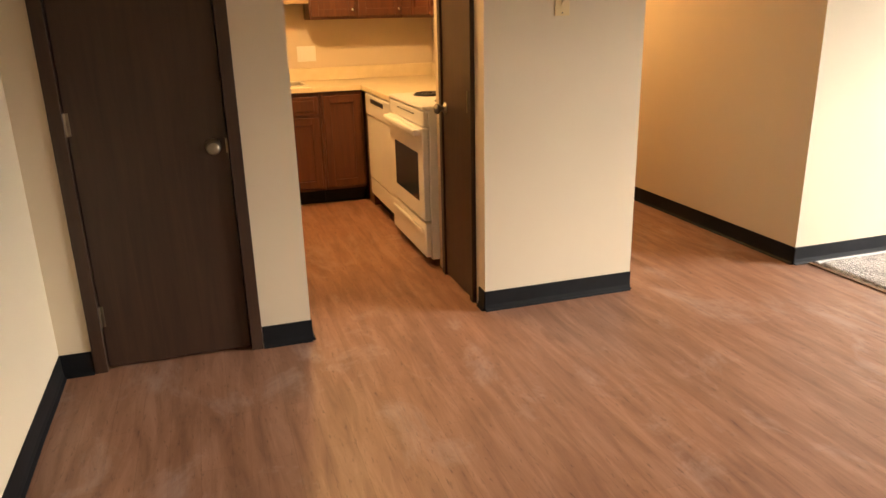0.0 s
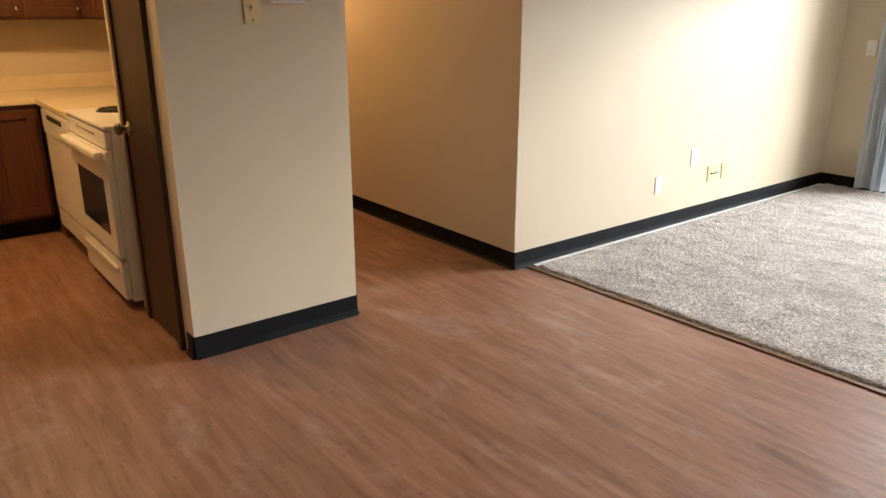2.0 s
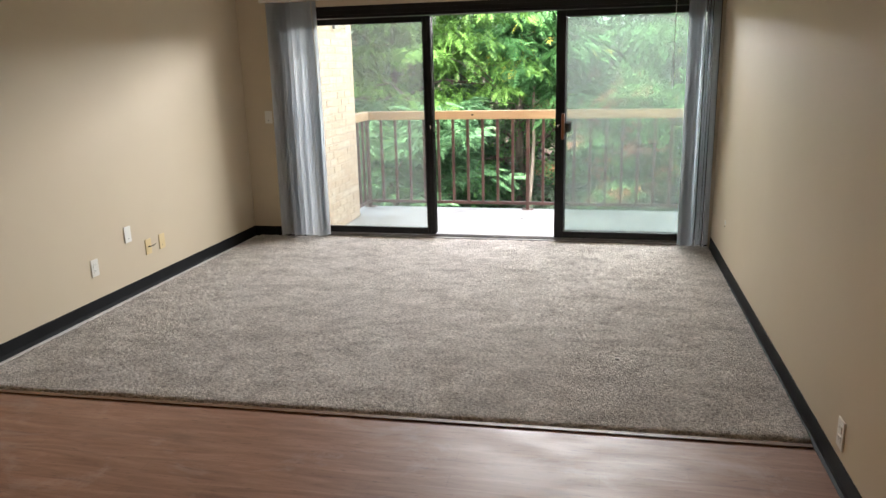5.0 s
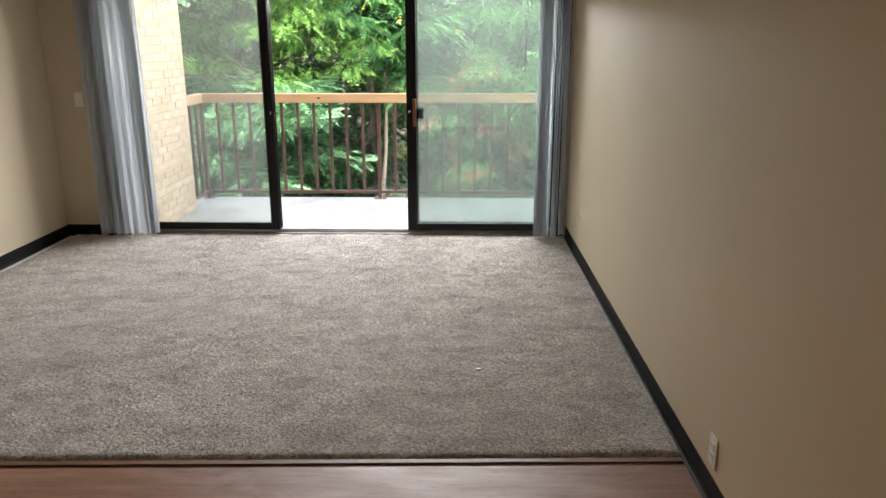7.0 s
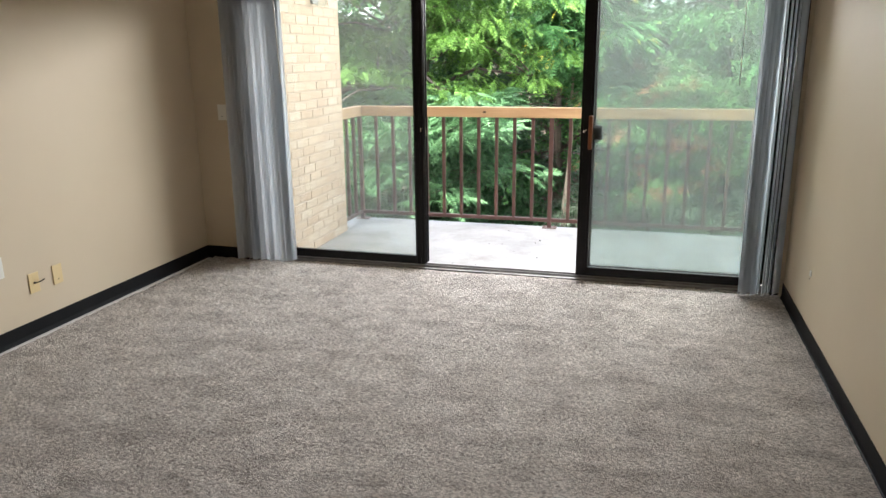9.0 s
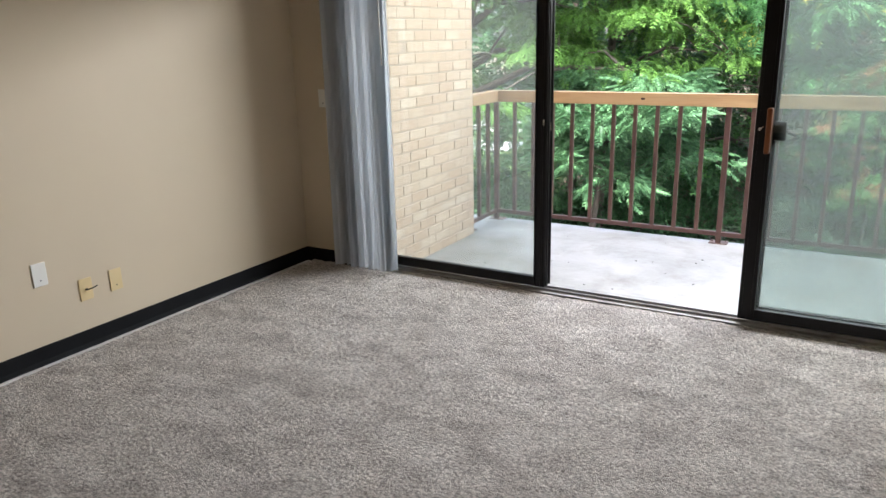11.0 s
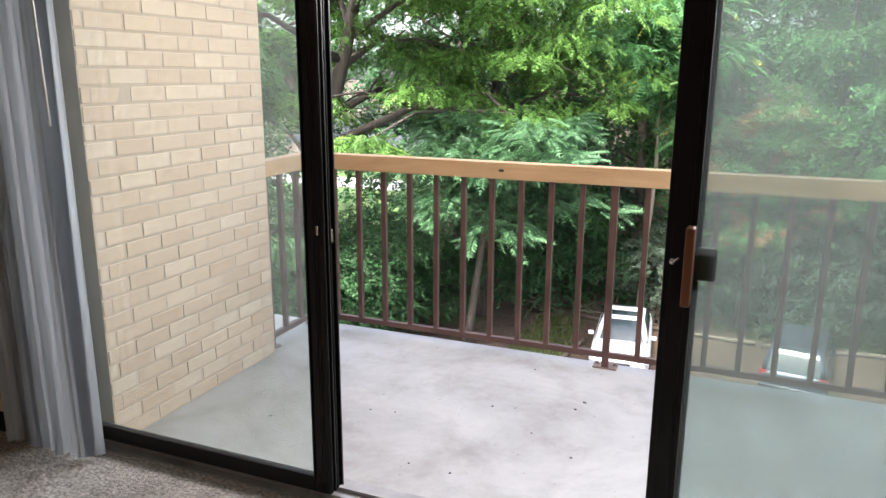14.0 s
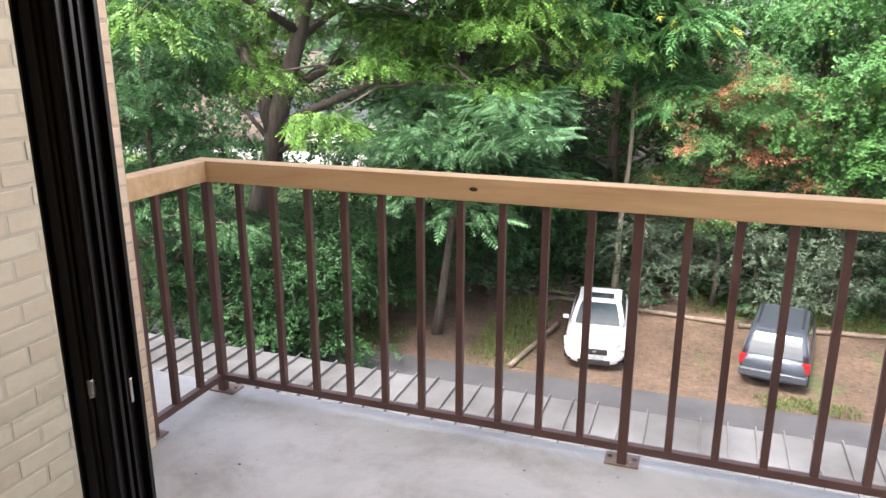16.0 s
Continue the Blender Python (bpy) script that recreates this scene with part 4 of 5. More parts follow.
def ring(y, w, z0, z1, tuck=0.86, top=0.80):
    """One rounded slice across a car body."""
    zm = z0 + (z1 - z0) * 0.45
    half = [(w * tuck * 0.7, z0), (w * tuck, z0 + 0.06), (w, zm), (w * 0.985, zm + (z1 - zm) * 0.5), (w * 0.93, z1 - 0.05), (w * top, z1), (w * 0.4, z1 + 0.025)]
    return [(x, y, z) for x, z in half] + [(-x, y, z) for x, z in half[::-1]]


def car(name, label, body, slices, cabin, wheels, front_y, extras):
    """slices: y, half width, bottom, top of the lower body; cabin: y of windscreen foot, roof front, roof rear, rear window foot, belt z, roof z, half widths."""
    c = empty(name, 0, 0, 0, label, "car")
    bm = bmesh.new()
    loft(bm, [ring(*s) for s in slices])
    b = mesh_of("body", bm, body, c, True)
    a0, a1, a2, a3, zb, zr, w0, w1 = cabin
    bm = bmesh.new()

    def cab_ring(f):
        e = math.sin(f * math.pi / 2)
        w = w0 + (w1 - w0) * f
        y0, y3 = a0 + (a1 - a0) * f, a3 + (a2 - a3) * f
        z = zb + (zr - zb) * e
        k = 0.10
        return [(-w, y0 + k, z), (-w + k, y0, z), (w - k, y0, z), (w, y0 + k, z), (w, y3 - k, z), (w - k, y3, z), (-w + k, y3, z), (-w, y3 - k, z)]

    loft(bm, [cab_ring(f) for f in (0, 0.25, 0.5, 0.75, 0.93)] + [[(x * 0.9, (y - (a1 + a2) / 2) * 0.93 + (a1 + a2) / 2, zr + 0.012) for x, y, z in cab_ring(0.97)]])
    mesh_of("roof", bm, body, c, True)

    def pane(nm, p, mat=carglass_m, t=0.014):
        """A thin window from four corners."""
        bm = bmesh.new()
        p = [Vector(q) for q in p]
        nrm = (p[1] - p[0]).cross(p[3] - p[0]).normalized() * t
        lo = [bm.verts.new(q - nrm) for q in p]
        hi = [bm.verts.new(q + nrm) for q in p]
        bm.faces.new(hi)
        bm.faces.new(lo[::-1])
        for k in range(4):
            bm.faces.new((lo[k], lo[(k + 1) % 4], hi[(k + 1) % 4], hi[k]))
        bmesh.ops.recalc_face_normals(bm, faces=bm.faces)
        return mesh_of(nm, bm, mat, c)

    def on(f, side, u):
        """A place on the cabin skin: f up, u along."""
        e = math.sin(f * math.pi / 2)
        w = w0 + (w1 - w0) * f
        z = zb + (zr - zb) * e
        if side in ("front", "rear"):
            y = a0 + (a1 - a0) * f if side == "front" else a3 + (a2 - a3) * f
            return ((w - 0.12) * u, y, z)
        y0, y3 = a0 + (a1 - a0) * f + 0.14, a3 + (a2 - a3) * f - 0.14
        return (w * side, y0 + (y3 - y0) * u, z)

    def skin(nm, side, u0, u1, f0, f1, t=0.014):
        """A window that follows the cabin's curve."""
        nrm = Vector({"front": (0, -0.75, 0.66), "rear": (0, 0.75, 0.66), -1: (-1, 0, 0.2), 1: (1, 0, 0.2)}[side]) * t
        bm = bmesh.new()
        rows = []
        for k in range(6):
            f = f0 + (f1 - f0) * k / 5
            p, q = Vector(on(f, side, u0)), Vector(on(f, side, u1))
            rows.append([bm.verts.new(v) for v in (p - nrm, q - nrm, q + nrm, p + nrm)])
        for a, b in zip(rows, rows[1:]):
            for k in range(4):
                bm.faces.new((a[k], a[(k + 1) % 4], b[(k + 1) % 4], b[k]))
        bm.faces.new(rows[0][::-1])
        bm.faces.new(rows[-1])
        bmesh.ops.recalc_face_normals(bm, faces=bm.faces)
        return mesh_of(nm, bm, carglass_m, c, False)

    skin("windscreen", "front", -0.97, 0.97, 0.04, 0.80, 0.02)
    skin("rear_window", "rear", -0.97, 0.97, 0.1, 0.80, 0.02)
    for side in (-1, 1):
        for u0, u1 in ((0.0, 0.33), (0.36, 0.68), (0.71, 1.0)):
            skin("side_window", side, u0, u1, 0.1, 0.78)
    wm = bmesh.new()
    add_tube(wm, [(-0.1, 0, 0), (-0.085, 0, 0), (0.085, 0, 0), (0.1, 0, 0)], [0.27, 0.325, 0.325, 0.27], 22)
    wme = bpy.data.meshes.new("wheel")
    wm.to_mesh(wme)
    wm.free()
    wme.materials.append(tyre_m)
    hm = bmesh.new()
    add_tube(hm, [(-0.108, 0, 0), (-0.1, 0, 0), (0.1, 0, 0), (0.108, 0, 0)], [0.16, 0.205, 0.205, 0.16], 18)
    hme = bpy.data.meshes.new("rim")
    hm.to_mesh(hme)
    hm.free()
    hme.materials.append(chrome_m)
    for x in (-wheels[2], wheels[2]):
        for y in wheels[:2]:
            w = new("wheel", wme)
            w.parent, w.location = c, (x, y, 0.325)
            r = new("rim", hme)
            r.parent = w
    extras(c, pane)
    return c


def white_extras(c, pane):
    mesh = lambda nm, args, m, bv=0.01: setattr(box(nm, *args, m, bv), "parent", c)
    mesh("grille", (-0.36, 0.36, -0.085, 0.02, 0.55, 0.70), dark_m)
    mesh("emblem", (-0.06, 0.06, -0.095, -0.08, 0.60, 0.67), chrome_m)
    mesh("lower_grille", (-0.45, 0.45, -0.085, 0.03, 0.24, 0.38), dark_m)
    mesh("number_plate", (-0.26, 0.26, -0.095, -0.05, 0.42, 0.53), lens_m, 0.004)
    for s in (-1, 1):
        pane("headlight", [(s * 0.50, 0.0, 0.64), (s * 0.82, 0.17, 0.66), (s * 0.87, 0.44, 0.84), (s * 0.58, 0.14, 0.80)], lens_m, 0.085)
        mesh("fog_lamp", (s * 0.66 - 0.07, s * 0.66 + 0.07, 0.02, 0.08, 0.30, 0.37), dark_m)
        bm = bmesh.new()
        add_box(bm, min(s * 0.86, s * 1.04), max(s * 0.86, s * 1.04), 1.42, 1.52, 0.98, 1.10, 0.025)
        mesh_of("mirror", bm, white_paint_m, c, True)
    mesh("sunroof", (-0.42, 0.42, 2.15, 2.62, 1.462, 1.485), carglass_m, 0.008)


def van_extras(c, pane):
    mesh = lambda nm, args, m, bv=0.01: setattr(box(nm, *args, m, bv), "parent", c)
    for s in (-1, 1):
        mesh("tail_light", (min(s * 0.70, s * 0.92), max(s * 0.70, s * 0.92), -0.03, 0.10, 0.74, 1.02), red_m, 0.015)
        mesh("roof_rail", (s * 0.60 - 0.02, s * 0.60 + 0.02, 0.9, 2.9, 1.70, 1.75), dark_m, 0.008)
    mesh("chrome_strip", (-0.69, 0.69, -0.035, 0.01, 0.96, 0.99), chrome_m, 0.004)
    mesh("number_plate", (-0.16, 0.16, -0.03, 0.0, 0.76, 0.90), lens_m, 0.004)
    mesh("bumper", (-0.90, 0.90, -0.09, 0.12, 0.40, 0.64), grey_paint_m, 0.04)
    mesh("bumper_strip", (-0.86, 0.86, -0.1, -0.085, 0.60, 0.615), chrome_m, 0.003)


wc = car("sedan", "white four-door sedan parked nose out on leaves", white_paint_m,
         [(-0.04, 0.62, 0.24, 0.60), (0.06, 0.78, 0.22, 0.70), (0.35, 0.87, 0.20, 0.80), (0.9, 0.895, 0.2, 0.89), (1.4, 0.90, 0.2, 0.94), (2.6, 0.90, 0.2, 0.96), (3.7, 0.89, 0.2, 0.98), (4.3, 0.85, 0.24, 0.97), (4.55, 0.74, 0.3, 0.88)],
         (1.18, 1.98, 3.1, 3.95, 0.93, 1.46, 0.80, 0.60), (0.92, 3.6, 0.80), 0.0, white_extras)
wc.location = (0.12, 19.95, GZ + 0.0)
wc.scale = (1.07, 1.07, 1.07)
wc.rotation_euler = (0, 0, radians(5))

vc = car("wagon", "dark slate-grey station wagon parked tail out on leaves", grey_paint_m,
         [(-0.05, 0.80, 0.36, 1.0), (0.08, 0.90, 0.30, 1.06), (0.6, 0.945, 0.24, 1.04), (2.5, 0.95, 0.24, 1.0), (3.6, 0.94, 0.24, 0.99), (4.4, 0.90, 0.26, 0.92), (4.8, 0.72, 0.34, 0.78)],
         (0.05, 0.62, 2.7, 3.55, 1.02, 1.70, 0.86, 0.68), (0.95, 3.85, 0.84), 0.0, van_extras)
vc.location = (5.1, 20.3, GZ + 0.0)
vc.rotation_euler = (0, 0, radians(-9))


# ---------------------------------------------------------------- trees
def frond_template(pairs=7, length=0.30, width=0.075):
    """A drooping compound leaf, one long, of narrow pointed leaflets in pairs."""
    v, f = [], []
    for k in range(pairs):
        u = k / (pairs - 1)
        x = 0.14 + 0.80 * u
        z = -0.30 * x * x
        ln = length * (1 - 0.75 * abs(u - 0.4) ** 1.4)
        for s in (-1, 1):
            b = len(v)
            v.extend([(x - width * 0.5, s * 0.01, z), (x + width * 0.5 + 0.14 * ln, s * 0.16 * ln, z - 0.004), (x + 0.42 * ln, s * 0.92 * ln, z - 0.28 * ln)])
            f.append((b, b + 1, b + 2))
    b = len(v)
    v.extend([(0.92, -0.05, -0.28), (0.92, 0.05, -0.28), (1.18, 0, -0.42)])
    f.append((b, b + 1, b + 2))
    return np.array(v), np.array(f)


def spray_template(seed, count=20, grow=1.0):
    """A twig's worth of small pointed leaves in a loose flat layer."""
    rng = np.random.default_rng(seed)
    v, f = [], []
    for k in range(count):
        x = rng.uniform(0.05, 1.0)
        y = rng.uniform(-0.45, 0.45) * (0.4 + x * 0.6)
        z = rng.uniform(-0.12, 0.10) - 0.2 * x * x
        a, s = rng.uniform(0, 6.28), rng.uniform(0.11, 0.19) * grow
        c, d, t = math.cos(a) * s, math.sin(a) * s, rng.uniform(-0.06, 0.06)
        b = len(v)
        v.extend([(x - d * 0.42, y + c * 0.42, z + t), (x + d * 0.42, y - c * 0.42, z - t), (x + c * 1.15, y + d * 1.15, z - 0.03)])
        f.append((b, b + 1, b + 2))
    return np.array(v), np.array(f)


def needle_template():
    """A tuft of long soft needles, one long."""
    rng = np.random.default_rng(9)
    v, f = [], []
    for k in range(14):
        x, a = 0.1 + 0.055 * k, rng.uniform(-1.1, 1.1)
        tip = (x + 0.34 * math.cos(a), 0.34 * math.sin(a), 0.10 * rng.normal())
        b = len(v)
        v.extend([(x, -0.02, 0), (x + 0.02, 0.03, 0.01), tip])
        f.append((b, b + 1, b + 2))
    return np.array(v), np.array(f)


FROND, FERN, NEEDLE = frond_template(5, 0.36, 0.17), frond_template(7, 0.34, 0.12), needle_template()
SPRAY, THIN = spray_template(5), spray_template(6, 12, 1.2)


def foliage_mesh(name, template, places, outward, size, rng, mat, droop=0.35):
    """One mesh of many leaves: places (n, 3); outward (n, 3) gives each leaf's way."""
    tv, tf = template
    n, m = len(places), len(tv)
    yaw = np.arctan2(outward[:, 1], outward[:, 0]) + rng.normal(0, 0.6, n)
    pit = droop + rng.normal(0, 0.35, n)
    rol = rng.normal(0, 0.4, n)
    s = size * rng.uniform(0.6, 1.25, n)
    cy, sy, cp, sp, cr, sr = np.cos(yaw), np.sin(yaw), np.cos(pit), np.sin(pit), np.cos(rol), np.sin(rol)
    x, y, z = tv[None, :, 0], tv[None, :, 1], tv[None, :, 2]
    y1, z1 = y * cr[:, None] - z * sr[:, None], y * sr[:, None] + z * cr[:, None]
    x2, z2 = x * cp[:, None] + z1 * sp[:, None], -x * sp[:, None] + z1 * cp[:, None]
    x3, y3 = x2 * cy[:, None] - y1 * sy[:, None], x2 * sy[:, None] + y1 * cy[:, None]
    co = np.stack([x3, y3, z2], -1) * s[:, None, None] + places[:, None, :]
    faces = (tf[None] + (np.arange(n) * m)[:, None, None]).reshape(-1, tf.shape[1])
    me = bpy.data.meshes.new(name)
    me.vertices.add(n * m)
    me.vertices.foreach_set("co", co.reshape(-1))
    me.loops.add(faces.size)
    me.loops.foreach_set("vertex_index", faces.reshape(-1))
    me.polygons.add(len(faces))
    me.polygons.foreach_set("loop_start", np.arange(0, faces.size, tf.shape[1]))
    me.update(calc_edges=True)
    me.materials.append(mat)
    return me


def tree(name, label, x, y, z, height, crown_from, spread, leaves, size, template, leaf, bark, seed, trunk_r=0.2, limbs=9, lean=(0, 0), droop=0.35, clump=0.9, category="tree", layer=0.12, fork=None):
    rng = np.random.default_rng(seed)
    t = empty(name, x, y, z, label, category)
    top = Vector((lean[0], lean[1], height))
    bm = bmesh.new()
    spine = []
    for k in range(9):
        f = k / 8
        spine.append(Vector((lean[0] * f + rng.normal(0, 0.02 * height * f * 0.4), lean[1] * f + rng.normal(0, 0.008 * height * f), height * 0.93 * f)))
    add_tube(bm, spine, [trunk_r * (1.25 if k == 0 else 1) * (1 - 0.88 * k / 8) for k in range(9)], 9)
    tips = []
    if fork:
        # a second heavy stem out of the trunk, and bare lower limbs
        low = spine[3].lerp(spine[4], 0.4)
        arm = [low, low + Vector(fork) * 0.3 + Vector((0, 0, 0.2)), low + Vector(fork) * 0.65, low + Vector(fork)]
        add_tube(bm, arm, [trunk_r * 0.6, trunk_r * 0.5, trunk_r * 0.36, trunk_r * 0.18], 9)
        tips.extend(arm[2:])
        for k, d in enumerate(((2.6, -0.6, 0.9), (-2.2, 0.4, 1.6), (3.0, 0.8, 0.2))):
            p = spine[3].lerp(spine[4], 0.2 * k)
            add_tube(bm, [p, p + Vector(d) * 0.5 + Vector((0, 0, 0.25)), p + Vector(d)], [trunk_r * 0.2, trunk_r * 0.13, trunk_r * 0.04], 6)
    for i in range(limbs):
        f = crown_from + (0.92 - crown_from) * (i + rng.uniform(0, 0.8)) / limbs
        j = min(int(f * 8), 7)
        base = spine[j].lerp(spine[j + 1], f * 8 - j)
        a = i * 2.4 + rng.uniform(-0.5, 0.5)
        if fork and f < 0.6 and math.sin(a) < -0.2:
            continue
        reach = spread * (1 - 0.55 * ((f - crown_from) / (1 - crown_from)) ** 1.5) * rng.uniform(0.7, 1.1)
        end = base + Vector((math.cos(a) * reach, math.sin(a) * reach, reach * rng.uniform(0.1, 0.55)))
        mid = base.lerp(end, 0.5) + Vector((0, 0, reach * 0.12))
        r = trunk_r * (1 - 0.8 * f) * 0.55
        add_tube(bm, [base, mid, end], [r, r * 0.6, r * 0.2], 6)
        for q in range(5):
            g = rng.uniform(0.35, 1.0)
            p = base.lerp(mid, g * 2) if g < 0.5 else mid.lerp(end, g * 2 - 1)
            tip = p + Vector((rng.normal(0, 1), rng.normal(0, 1), rng.normal(0.1, 0.6))) * reach * 0.28
            add_tube(bm, [p, p.lerp(tip, 0.5) + Vector((0, 0, 0.05 * reach)), tip], [r * 0.35, r * 0.22, r * 0.08], 4)
            tips.append(tip)
        tips.append(end)
    tips.append(spine[-1])
    mesh_of("trunk", bm, bark, t, True)
    tips = np.array([tuple(p) for p in tips])
    # leaves lie in drooping layered pads round the twig ends, some fill between
    pick = rng.integers(0, len(tips), leaves)
    wide = clump * rng.uniform(0.7, 1.3, len(tips))[pick]
    ang, rad = rng.uniform(0, 2 * np.pi, leaves), np.sqrt(rng.uniform(0, 1, leaves))
    off = np.stack([np.cos(ang) * rad * wide, np.sin(ang) * rad * wide, wide * (0.16 - 0.42 * rad**2 + rng.normal(0, layer, leaves))], 1)
    places = tips[pick] + off
    places[:, 2] = np.maximum(places[:, 2], 0.15)
    out = off * np.array([1, 1, 0]) + 0.25 * (places - np.array([lean[0] * 0.6, lean[1] * 0.6, 0])) / max(spread, 0.1)
    cr = new("crown", foliage_mesh("crown", template, places, out, size, rng, leaf, droop))
    cr.parent = t
    return t


walnut_m = leaf_mat("walnut_leaf", (0.0243, 0.0641, 0.0125), (0.0796, 0.186, 0.0331), (0.182, 0.349, 0.0683))
deep_leaf_m = leaf_mat("deep_walnut_leaf", (0.0149, 0.0498, 0.0137), (0.0483, 0.143, 0.0336), (0.118, 0.288, 0.0707))
sumac_m = leaf_mat("sumac_leaf", (0.019, 0.0569, 0.0248), (0.0614, 0.151, 0.0653), (0.14, 0.273, 0.119))
dark_leaf_m = leaf_mat("shade_leaf", (0.0119, 0.0381, 0.0134), (0.0356, 0.102, 0.0356), (0.0743, 0.173, 0.0607))
red_leaf_m = leaf_mat("maple_leaf", (0.0285, 0.0763, 0.0264), (0.096, 0.215, 0.0683), (0.183, 0.364, 0.132), (0.375, 0.156, 0.0938), 0.43)
yellow_leaf_m = leaf_mat("ash_leaf", (0.0239, 0.0756, 0.0269), (0.0758, 0.208, 0.0682), (0.146, 0.332, 0.111), (0.504, 0.448, 0.07), 0.34)
grey_leaf_m = leaf_mat("grey_green_leaf", (0.045, 0.075, 0.045), (0.085, 0.125, 0.08), (0.15, 0.20, 0.14))
grass_m = leaf_mat("grass_blade", (0.05, 0.085, 0.02), (0.09, 0.13, 0.035), (0.15, 0.18, 0.06))
pine_m = leaf_mat("pine_needle", (0.0264, 0.066, 0.036), (0.0456, 0.102, 0.0576), (0.072, 0.144, 0.084))

tree("walnut_tree", "tall walnut tree with dark forked trunk and bright green leaves", -12.6, 20.0, GZ, 17, 0.42, 6.6, 14500, 0.44, FROND, walnut_m, bark_m, 11, 0.55, 17, (4.4, 0.6), 0.4, 1.25, fork=(-2.0, 0.5, 4.2))
# darker leaf colour stands in for the deep shade on this tree
tree("leafy_tree", "dense leafy tree down low, leaves darkened for deep shade", -11.6, 15.2, GZ, 11.5, 0.14, 2.9, 6500, 0.36, FROND, dark_leaf_m, bark_m, 23, 0.2, 15, (0.0, 0.2), 0.4, 0.9)
tree("sumac_tree", "sumac tree with broad layered compound leaves", -5.4, 21.2, GZ, 8.8, 0.52, 3.2, 3800, 0.6, FERN, sumac_m, bark_m, 31, 0.17, 13, (1.2, -0.6), 0.12, 0.95, layer=0.09)
tree("walnut_tree", "tall leafy tree with bright green foliage in the upper crown", -6.2, 25.0, GZ, 18, 0.46, 5.4, 10500, 0.44, FROND, walnut_m, bark_m, 47, 0.30, 16, (0.8, 0), 0.4, 1.2)
tree("ash_tree", "slim pale-stemmed tree with feathery leaves turning yellow", -0.1, 26.6, GZ + 0.1, 13.4, 0.62, 2.8, 2400, 0.8, FERN, yellow_leaf_m, pale_bark_m, 53, 0.13, 9, (0.4, 0), 0.3, 0.9)
tree("maple_tree", "small maple with layered green leaves turning rusty red", 3.5, 27.0, GZ + 0.1, 9.8, 0.34, 2.7, 4600, 0.38, SPRAY, red_leaf_m, bark_m, 61, 0.10, 16, (0.3, 0), 0.1, 0.8, layer=0.06)
tree("leafy_tree", "tall dense green tree at the wood's edge", 9.6, 27.6, GZ + 0.1, 17, 0.2, 5.0, 6500, 0.55, THIN, deep_leaf_m, bark_m, 71, 0.3, 16, (0.2, 0), 0.5, 1.1)
tree("leafy_tree", "tall green tree hung with creepers at the wood's edge", 6.6, 30.5, GZ + 0.2, 17, 0.25, 4.2, 5200, 0.55, THIN, yellow_leaf_m, bark_m, 73, 0.26, 14, (0.2, 0), 0.5, 1.1)
tree("pine_tree", "soft blue-green pine among the broadleaf trees", -4.4, 30.6, GZ + 0.2, 11.8, 0.3, 2.6, 2600, 0.7, NEEDLE, pine_m, bark_m, 79, 0.2, 16, (0, 0), 0.05, 0.7, layer=0.05)

# the wood behind, three kinds of tree repeated
back = [
    tree("forest_tree", "tall dark green tree in the wood behind", -27, 33, GZ + 0.3, 19, 0.12, 6.0, 2300, 0.85, THIN, dark_leaf_m, bark_m, 83, 0.3, 16, (0, 0), 0.45, 1.5),
    tree("forest_tree", "tall mid-green tree in the wood behind", 4, 36, GZ + 0.6, 20, 0.1, 6.0, 2300, 0.85, THIN, deep_leaf_m, bark_m, 89, 0.3, 16, (0.6, 0), 0.45, 1.5),
    tree("forest_tree", "tall shaded tree in the wood behind", -7, 36, GZ + 0.5, 19, 0.1, 6.2, 2300, 0.85, THIN, dark_leaf_m, bark_m, 97, 0.3, 16, (-0.6, 0), 0.45, 1.5),
]
for ob in back:
    ob["group"] = "trees of the wood behind"
# some copies only add unseen high canopy, to block sky light behind
for i, (x, y) in enumerate(((-1.5, 39), (9.5, 36), (15.5, 32), (16, 25), (21, 29), (-24, 25), (-9.5, 31), (-1.2, 34), (0.5, 45), (10, 44), (-9, 44), (17, 40), (-18, 20))):
    copy_thing(back[i % 3], pose(x, y, GZ + 0.4, 0, 0, 67 * i + 20))

# understory shrubs
shrubs = [
    tree("shrub", "shrub with small grey-green leaves at the wood's edge", 0.6, 26.6, GZ, 4.2, 0.08, 2.0, 1300, 0.34, THIN, grey_leaf_m, bark_m, 101, 0.05, 12, (0, 0), 0.15, 0.5, "shrub"),
    tree("shrub", "dark green shrub at the wood's edge", -4.8, 25.4, GZ, 4.2, 0.05, 2.4, 1300, 0.42, THIN, dark_leaf_m, bark_m, 103, 0.05, 12, (0, 0), 0.3, 0.6, "shrub"),
]
for ob in shrubs:
    ob["group"] = "shrubs at the wood's edge"
for i, (x, y, s) in enumerate(((4.8, 26.6, 0), (2.6, 28.0, 0), (7.4, 26.6, 0), (10.6, 26.8, 1), (-7.5, 23.2, 1), (-10.6, 17.6, 1), (-8.2, 18.8, 1), (-12.5, 21.5, 1), (13.5, 27.4, 0), (-1.6, 28.2, 1), (4.4, 30.2, 1), (8.3, 29.6, 1), (-12.0, 15.0, 1), (-3.2, 30.0, 1), (-5.6, 27.4, 1), (-9.4, 25.0, 1), (-6.8, 30.0, 1), (-11.4, 24.6, 1), (-8.6, 21.6, 1), (-8.8, 16.4, 1), (-10.0, 19.6, 1))):
    copy_thing(shrubs[s], pose(x, y, GZ + 0.05, 0, 0, 51 * i))


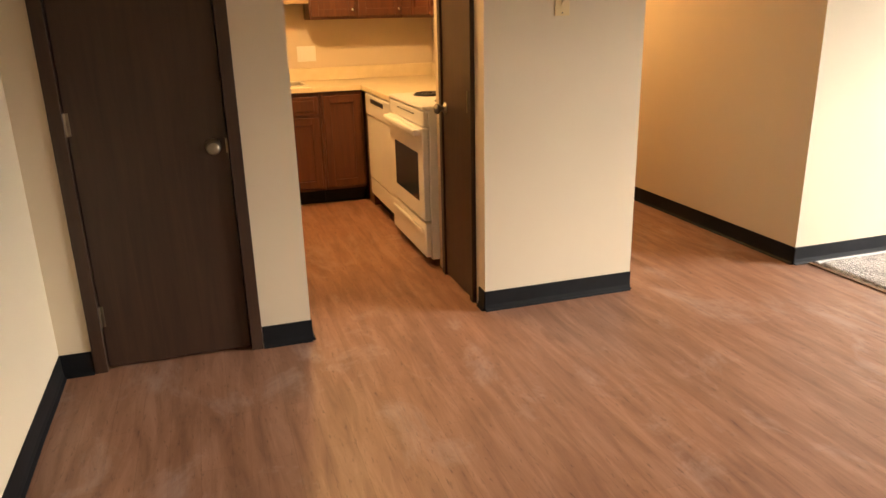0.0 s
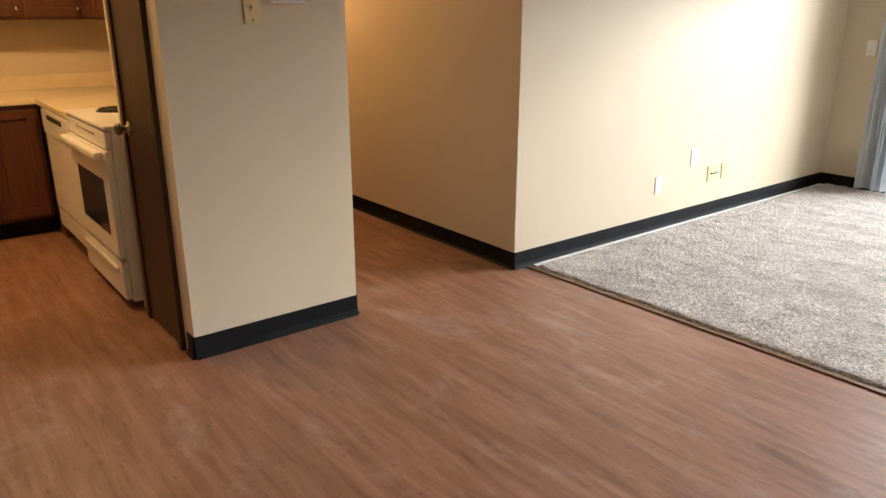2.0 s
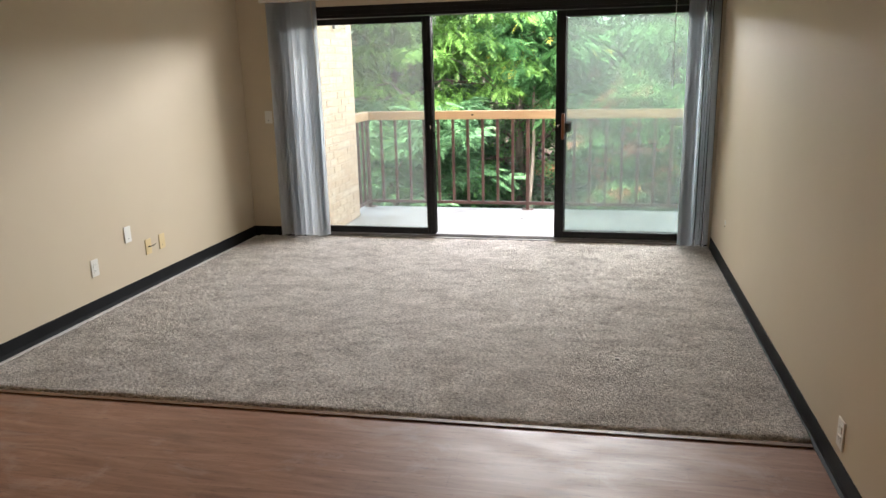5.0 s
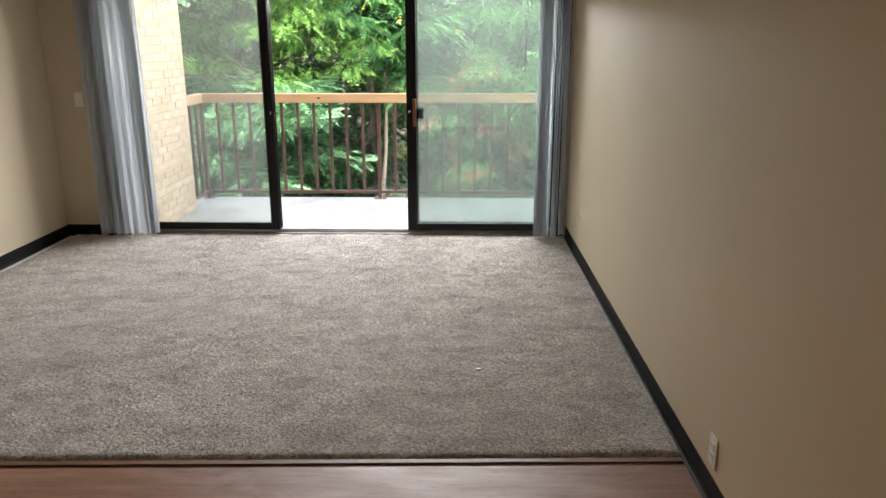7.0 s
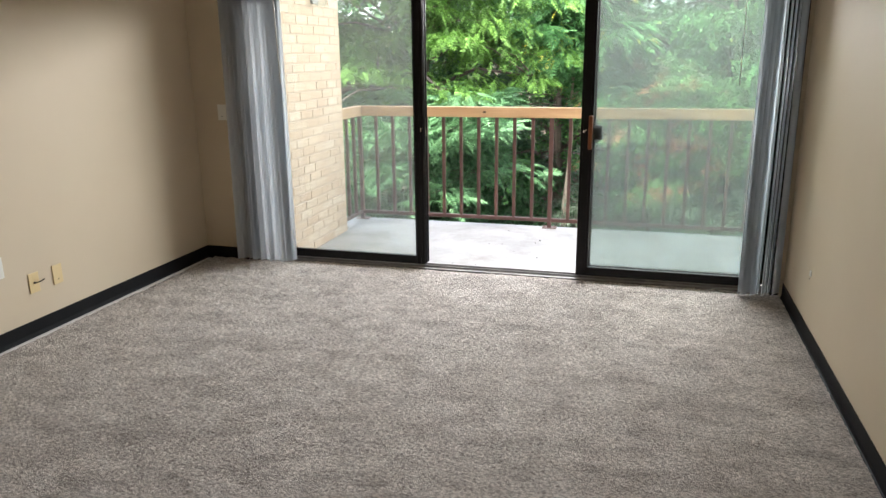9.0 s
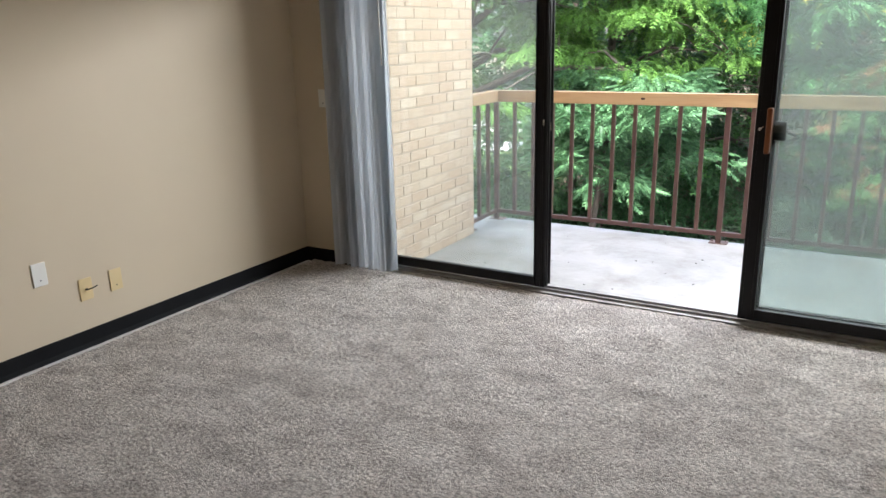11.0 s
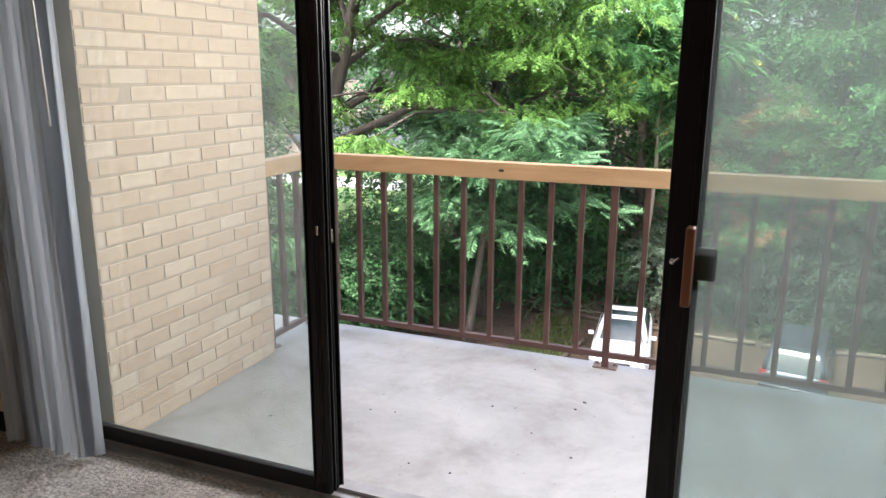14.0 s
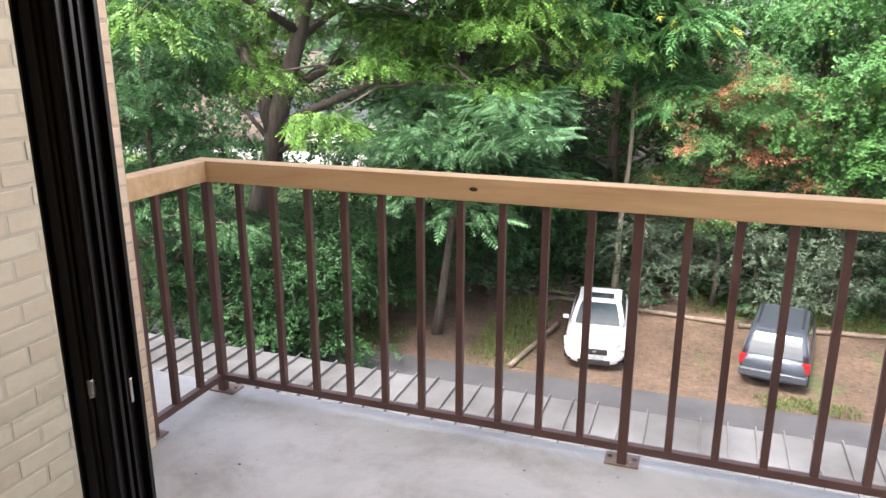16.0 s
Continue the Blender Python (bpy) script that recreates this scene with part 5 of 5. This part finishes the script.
def grass_strip(label, x0, x1, y0, y1, count, seed):
    """Short blades scattered over a stretch of ground, thinning to its borders."""
    rng = np.random.default_rng(seed)
    u, w = rng.beta(1.6, 1.6, count), rng.beta(1.6, 1.6, count)
    x, y = x0 + (x1 - x0) * u, y0 + (y1 - y0) * w
    z = GZ + np.clip(0.06 * (y - 27), 0, 2.2) + 0.03
    blade = np.array([(-0.018, 0, 0), (0.018, 0, 0), (0.05, 0, 0.16), (0.03, -0.01, 0), (0.05, 0.02, 0), (-0.06, 0.05, 0.13)]), np.array([(0, 1, 2), (3, 4, 5)])
    p = np.stack([x, y, z], 1)
    ob = new("grass", foliage_mesh("grass", blade, p, rng.normal(0, 1, (count, 3)), 0.9, rng, grass_m, 0.0))
    tagged(ob, label, "grass", kind="stuff")


grass_strip("strip of green grass beside the timber edging", -4.0, -1.9, 19.2, 26.0, 2400, 41)
grass_strip("olive grass on the bank behind the parked cars", 2.6, 15.0, 26.0, 29.0, 8000, 43)
grass_strip("small green tuft of grass at the edge of the drive", 4.6, 7.4, 19.1, 20.0, 450, 44)
grass_strip("dark green grass under the trees", -13.0, -6.0, 18.0, 21.5, 3500, 45)


def far_wood():
    rng = np.random.default_rng(7)
    n = 4600
    x = rng.uniform(-75, 70, n)
    y = 52 + 6 * np.sin(x * 0.13) + rng.uniform(-3, 3, n)
    z = GZ + 1 + rng.uniform(0, 1, n) ** 0.8 * (19 + 4 * np.sin(x * 0.21 + 1) + 3 * np.sin(x * 0.53))
    gap = (x > -36) & (x < -25) & (z < GZ + 9)
    p = np.stack([x, y, z], 1)[~gap]
    out = np.tile(np.array([[0, -1.0, 0]]), (len(p), 1))
    ob = new("far_wood", foliage_mesh("far_wood", THIN, p, out, 2.6, rng, dark_leaf_m, 0.4))
    tagged(ob, "distant belt of dark green woodland", "wood", kind="stuff")


far_wood()


# leaves added over lit brown ground, their dark green standing for shade
def undergrowth():
    rng = np.random.default_rng(17)
    n = 3400
    x, y = rng.uniform(-42, 24, n), 27.5 + rng.uniform(0, 1, n) ** 1.3 * 22
    x[:900] = rng.uniform(-20, -9, 900)
    y[:900] = rng.uniform(20, 34, 900)
    z = GZ + 0.1 + np.clip(0.06 * (y - 27), 0, 2.2) * (x > -14) + rng.uniform(0, 1.1, n)
    clear = ~((x < -20) & (x > -40) & (y > 47))
    p = np.stack([x, y, z], 1)[clear]
    out = rng.normal(0, 1, (len(p), 3))
    ob = new("undergrowth", foliage_mesh("undergrowth", THIN, p, out, 1.7, rng, dark_leaf_m, 0.2))
    tagged(ob, "dense dark green undergrowth, added to darken the wood's floor", "undergrowth", kind="stuff")


undergrowth()

# fallen sticks in the shade of the trees
bm = bmesh.new()
rng = random.Random(12)
for k in range(38):
    sx, sy, a, ln = rng.uniform(-5, 1.5), rng.uniform(25.2, 27.5), rng.uniform(0, 6.28), rng.uniform(0.5, 1.7)
    zz = GZ + 0.05 + rng.uniform(0, 0.5)
    add_tube(bm, [(sx, sy, zz), (sx + math.cos(a) * ln * 0.5, sy + math.sin(a) * ln * 0.5, zz + 0.2 * rng.random()), (sx + math.cos(a + 0.3) * ln, sy + math.sin(a + 0.3) * ln, zz + 0.1)], 0.025, 5)
tagged(mesh_of("brushwood", bm, timber_m, None, True), "heap of fallen sticks under the trees", "sticks", kind="stuff")

# house and lane far off between the trees
house = empty("house", -33, 66, GZ, "distant low house with a pale grey roof", "house")
child(box("wall", -39, -26, 62, 70, GZ, GZ + 2.7, pale_m, 0.02), house)
bm = bmesh.new()
loft(bm, [[(x, 61.2, GZ + 2.6), (x, 66, GZ + 5.0), (x, 70.8, GZ + 2.6)] for x in (-40, -25)])
child(mesh_of("roof", bm, roofing_m), house)
for k in range(4):
    child(box("window", -38 + k * 3, -36.8 + k * 3, 61.96, 62.05, GZ + 1.0, GZ + 2.1, carglass_m, 0.01), house)
struct(box("lawn", -75, -13.5, 31, 61, GZ + 0.3, GZ + 0.44, lawn_m, 0.02), "short green lawn beside the distant lane")
struct(box("road_lane", -60, -22, 50, 55, GZ + 0.36, GZ + 0.5, lane_m, 0.02), "pale distant lane")


# ---------------------------------------------------------------- bricks of the wing wall
def brick_mesh(length):
    bm = bmesh.new()
    add_box(bm, -0.09, 0.0, 0, length - 0.011, 0, 0.064, 0.0035)
    me = bpy.data.meshes.new("brick")
    bm.to_mesh(me)
    bm.free()
    me.materials.append(brick_m)
    return me


COURSE, LEN = 0.075, 0.212
full = brick_mesh(LEN)
cuts = {}
rng = random.Random(21)
nrow = int((2.72 - DZ) / COURSE)
for r in range(nrow):
    z = DZ + 0.006 + r * COURSE
    y = BL - (LEN if r % 2 else LEN / 2)
    first = True
    while y > 0.02:
        me = full
        if first and not r % 2:
            me = brick_mesh(LEN / 2) if r == 0 else half_me
            half_me = me
        if y <= 0.226 and y + LEN > 0.26:
            cut = round(y + LEN - 0.226, 3)
            cuts[cut] = me = cuts.get(cut) or brick_mesh(cut)
            y = 0.226
        if y > 0.2:
            b = new("brick", me)
            b.parent = wing
            b.location = (BX + rng.uniform(-0.0025, 0.002), y + rng.uniform(-0.002, 0.002), z + rng.uniform(-0.001, 0.001))
            b.rotation_euler = (rng.uniform(-0.004, 0.004), rng.uniform(-0.008, 0.008), rng.uniform(-0.008, 0.008))
        y -= LEN
        first = False
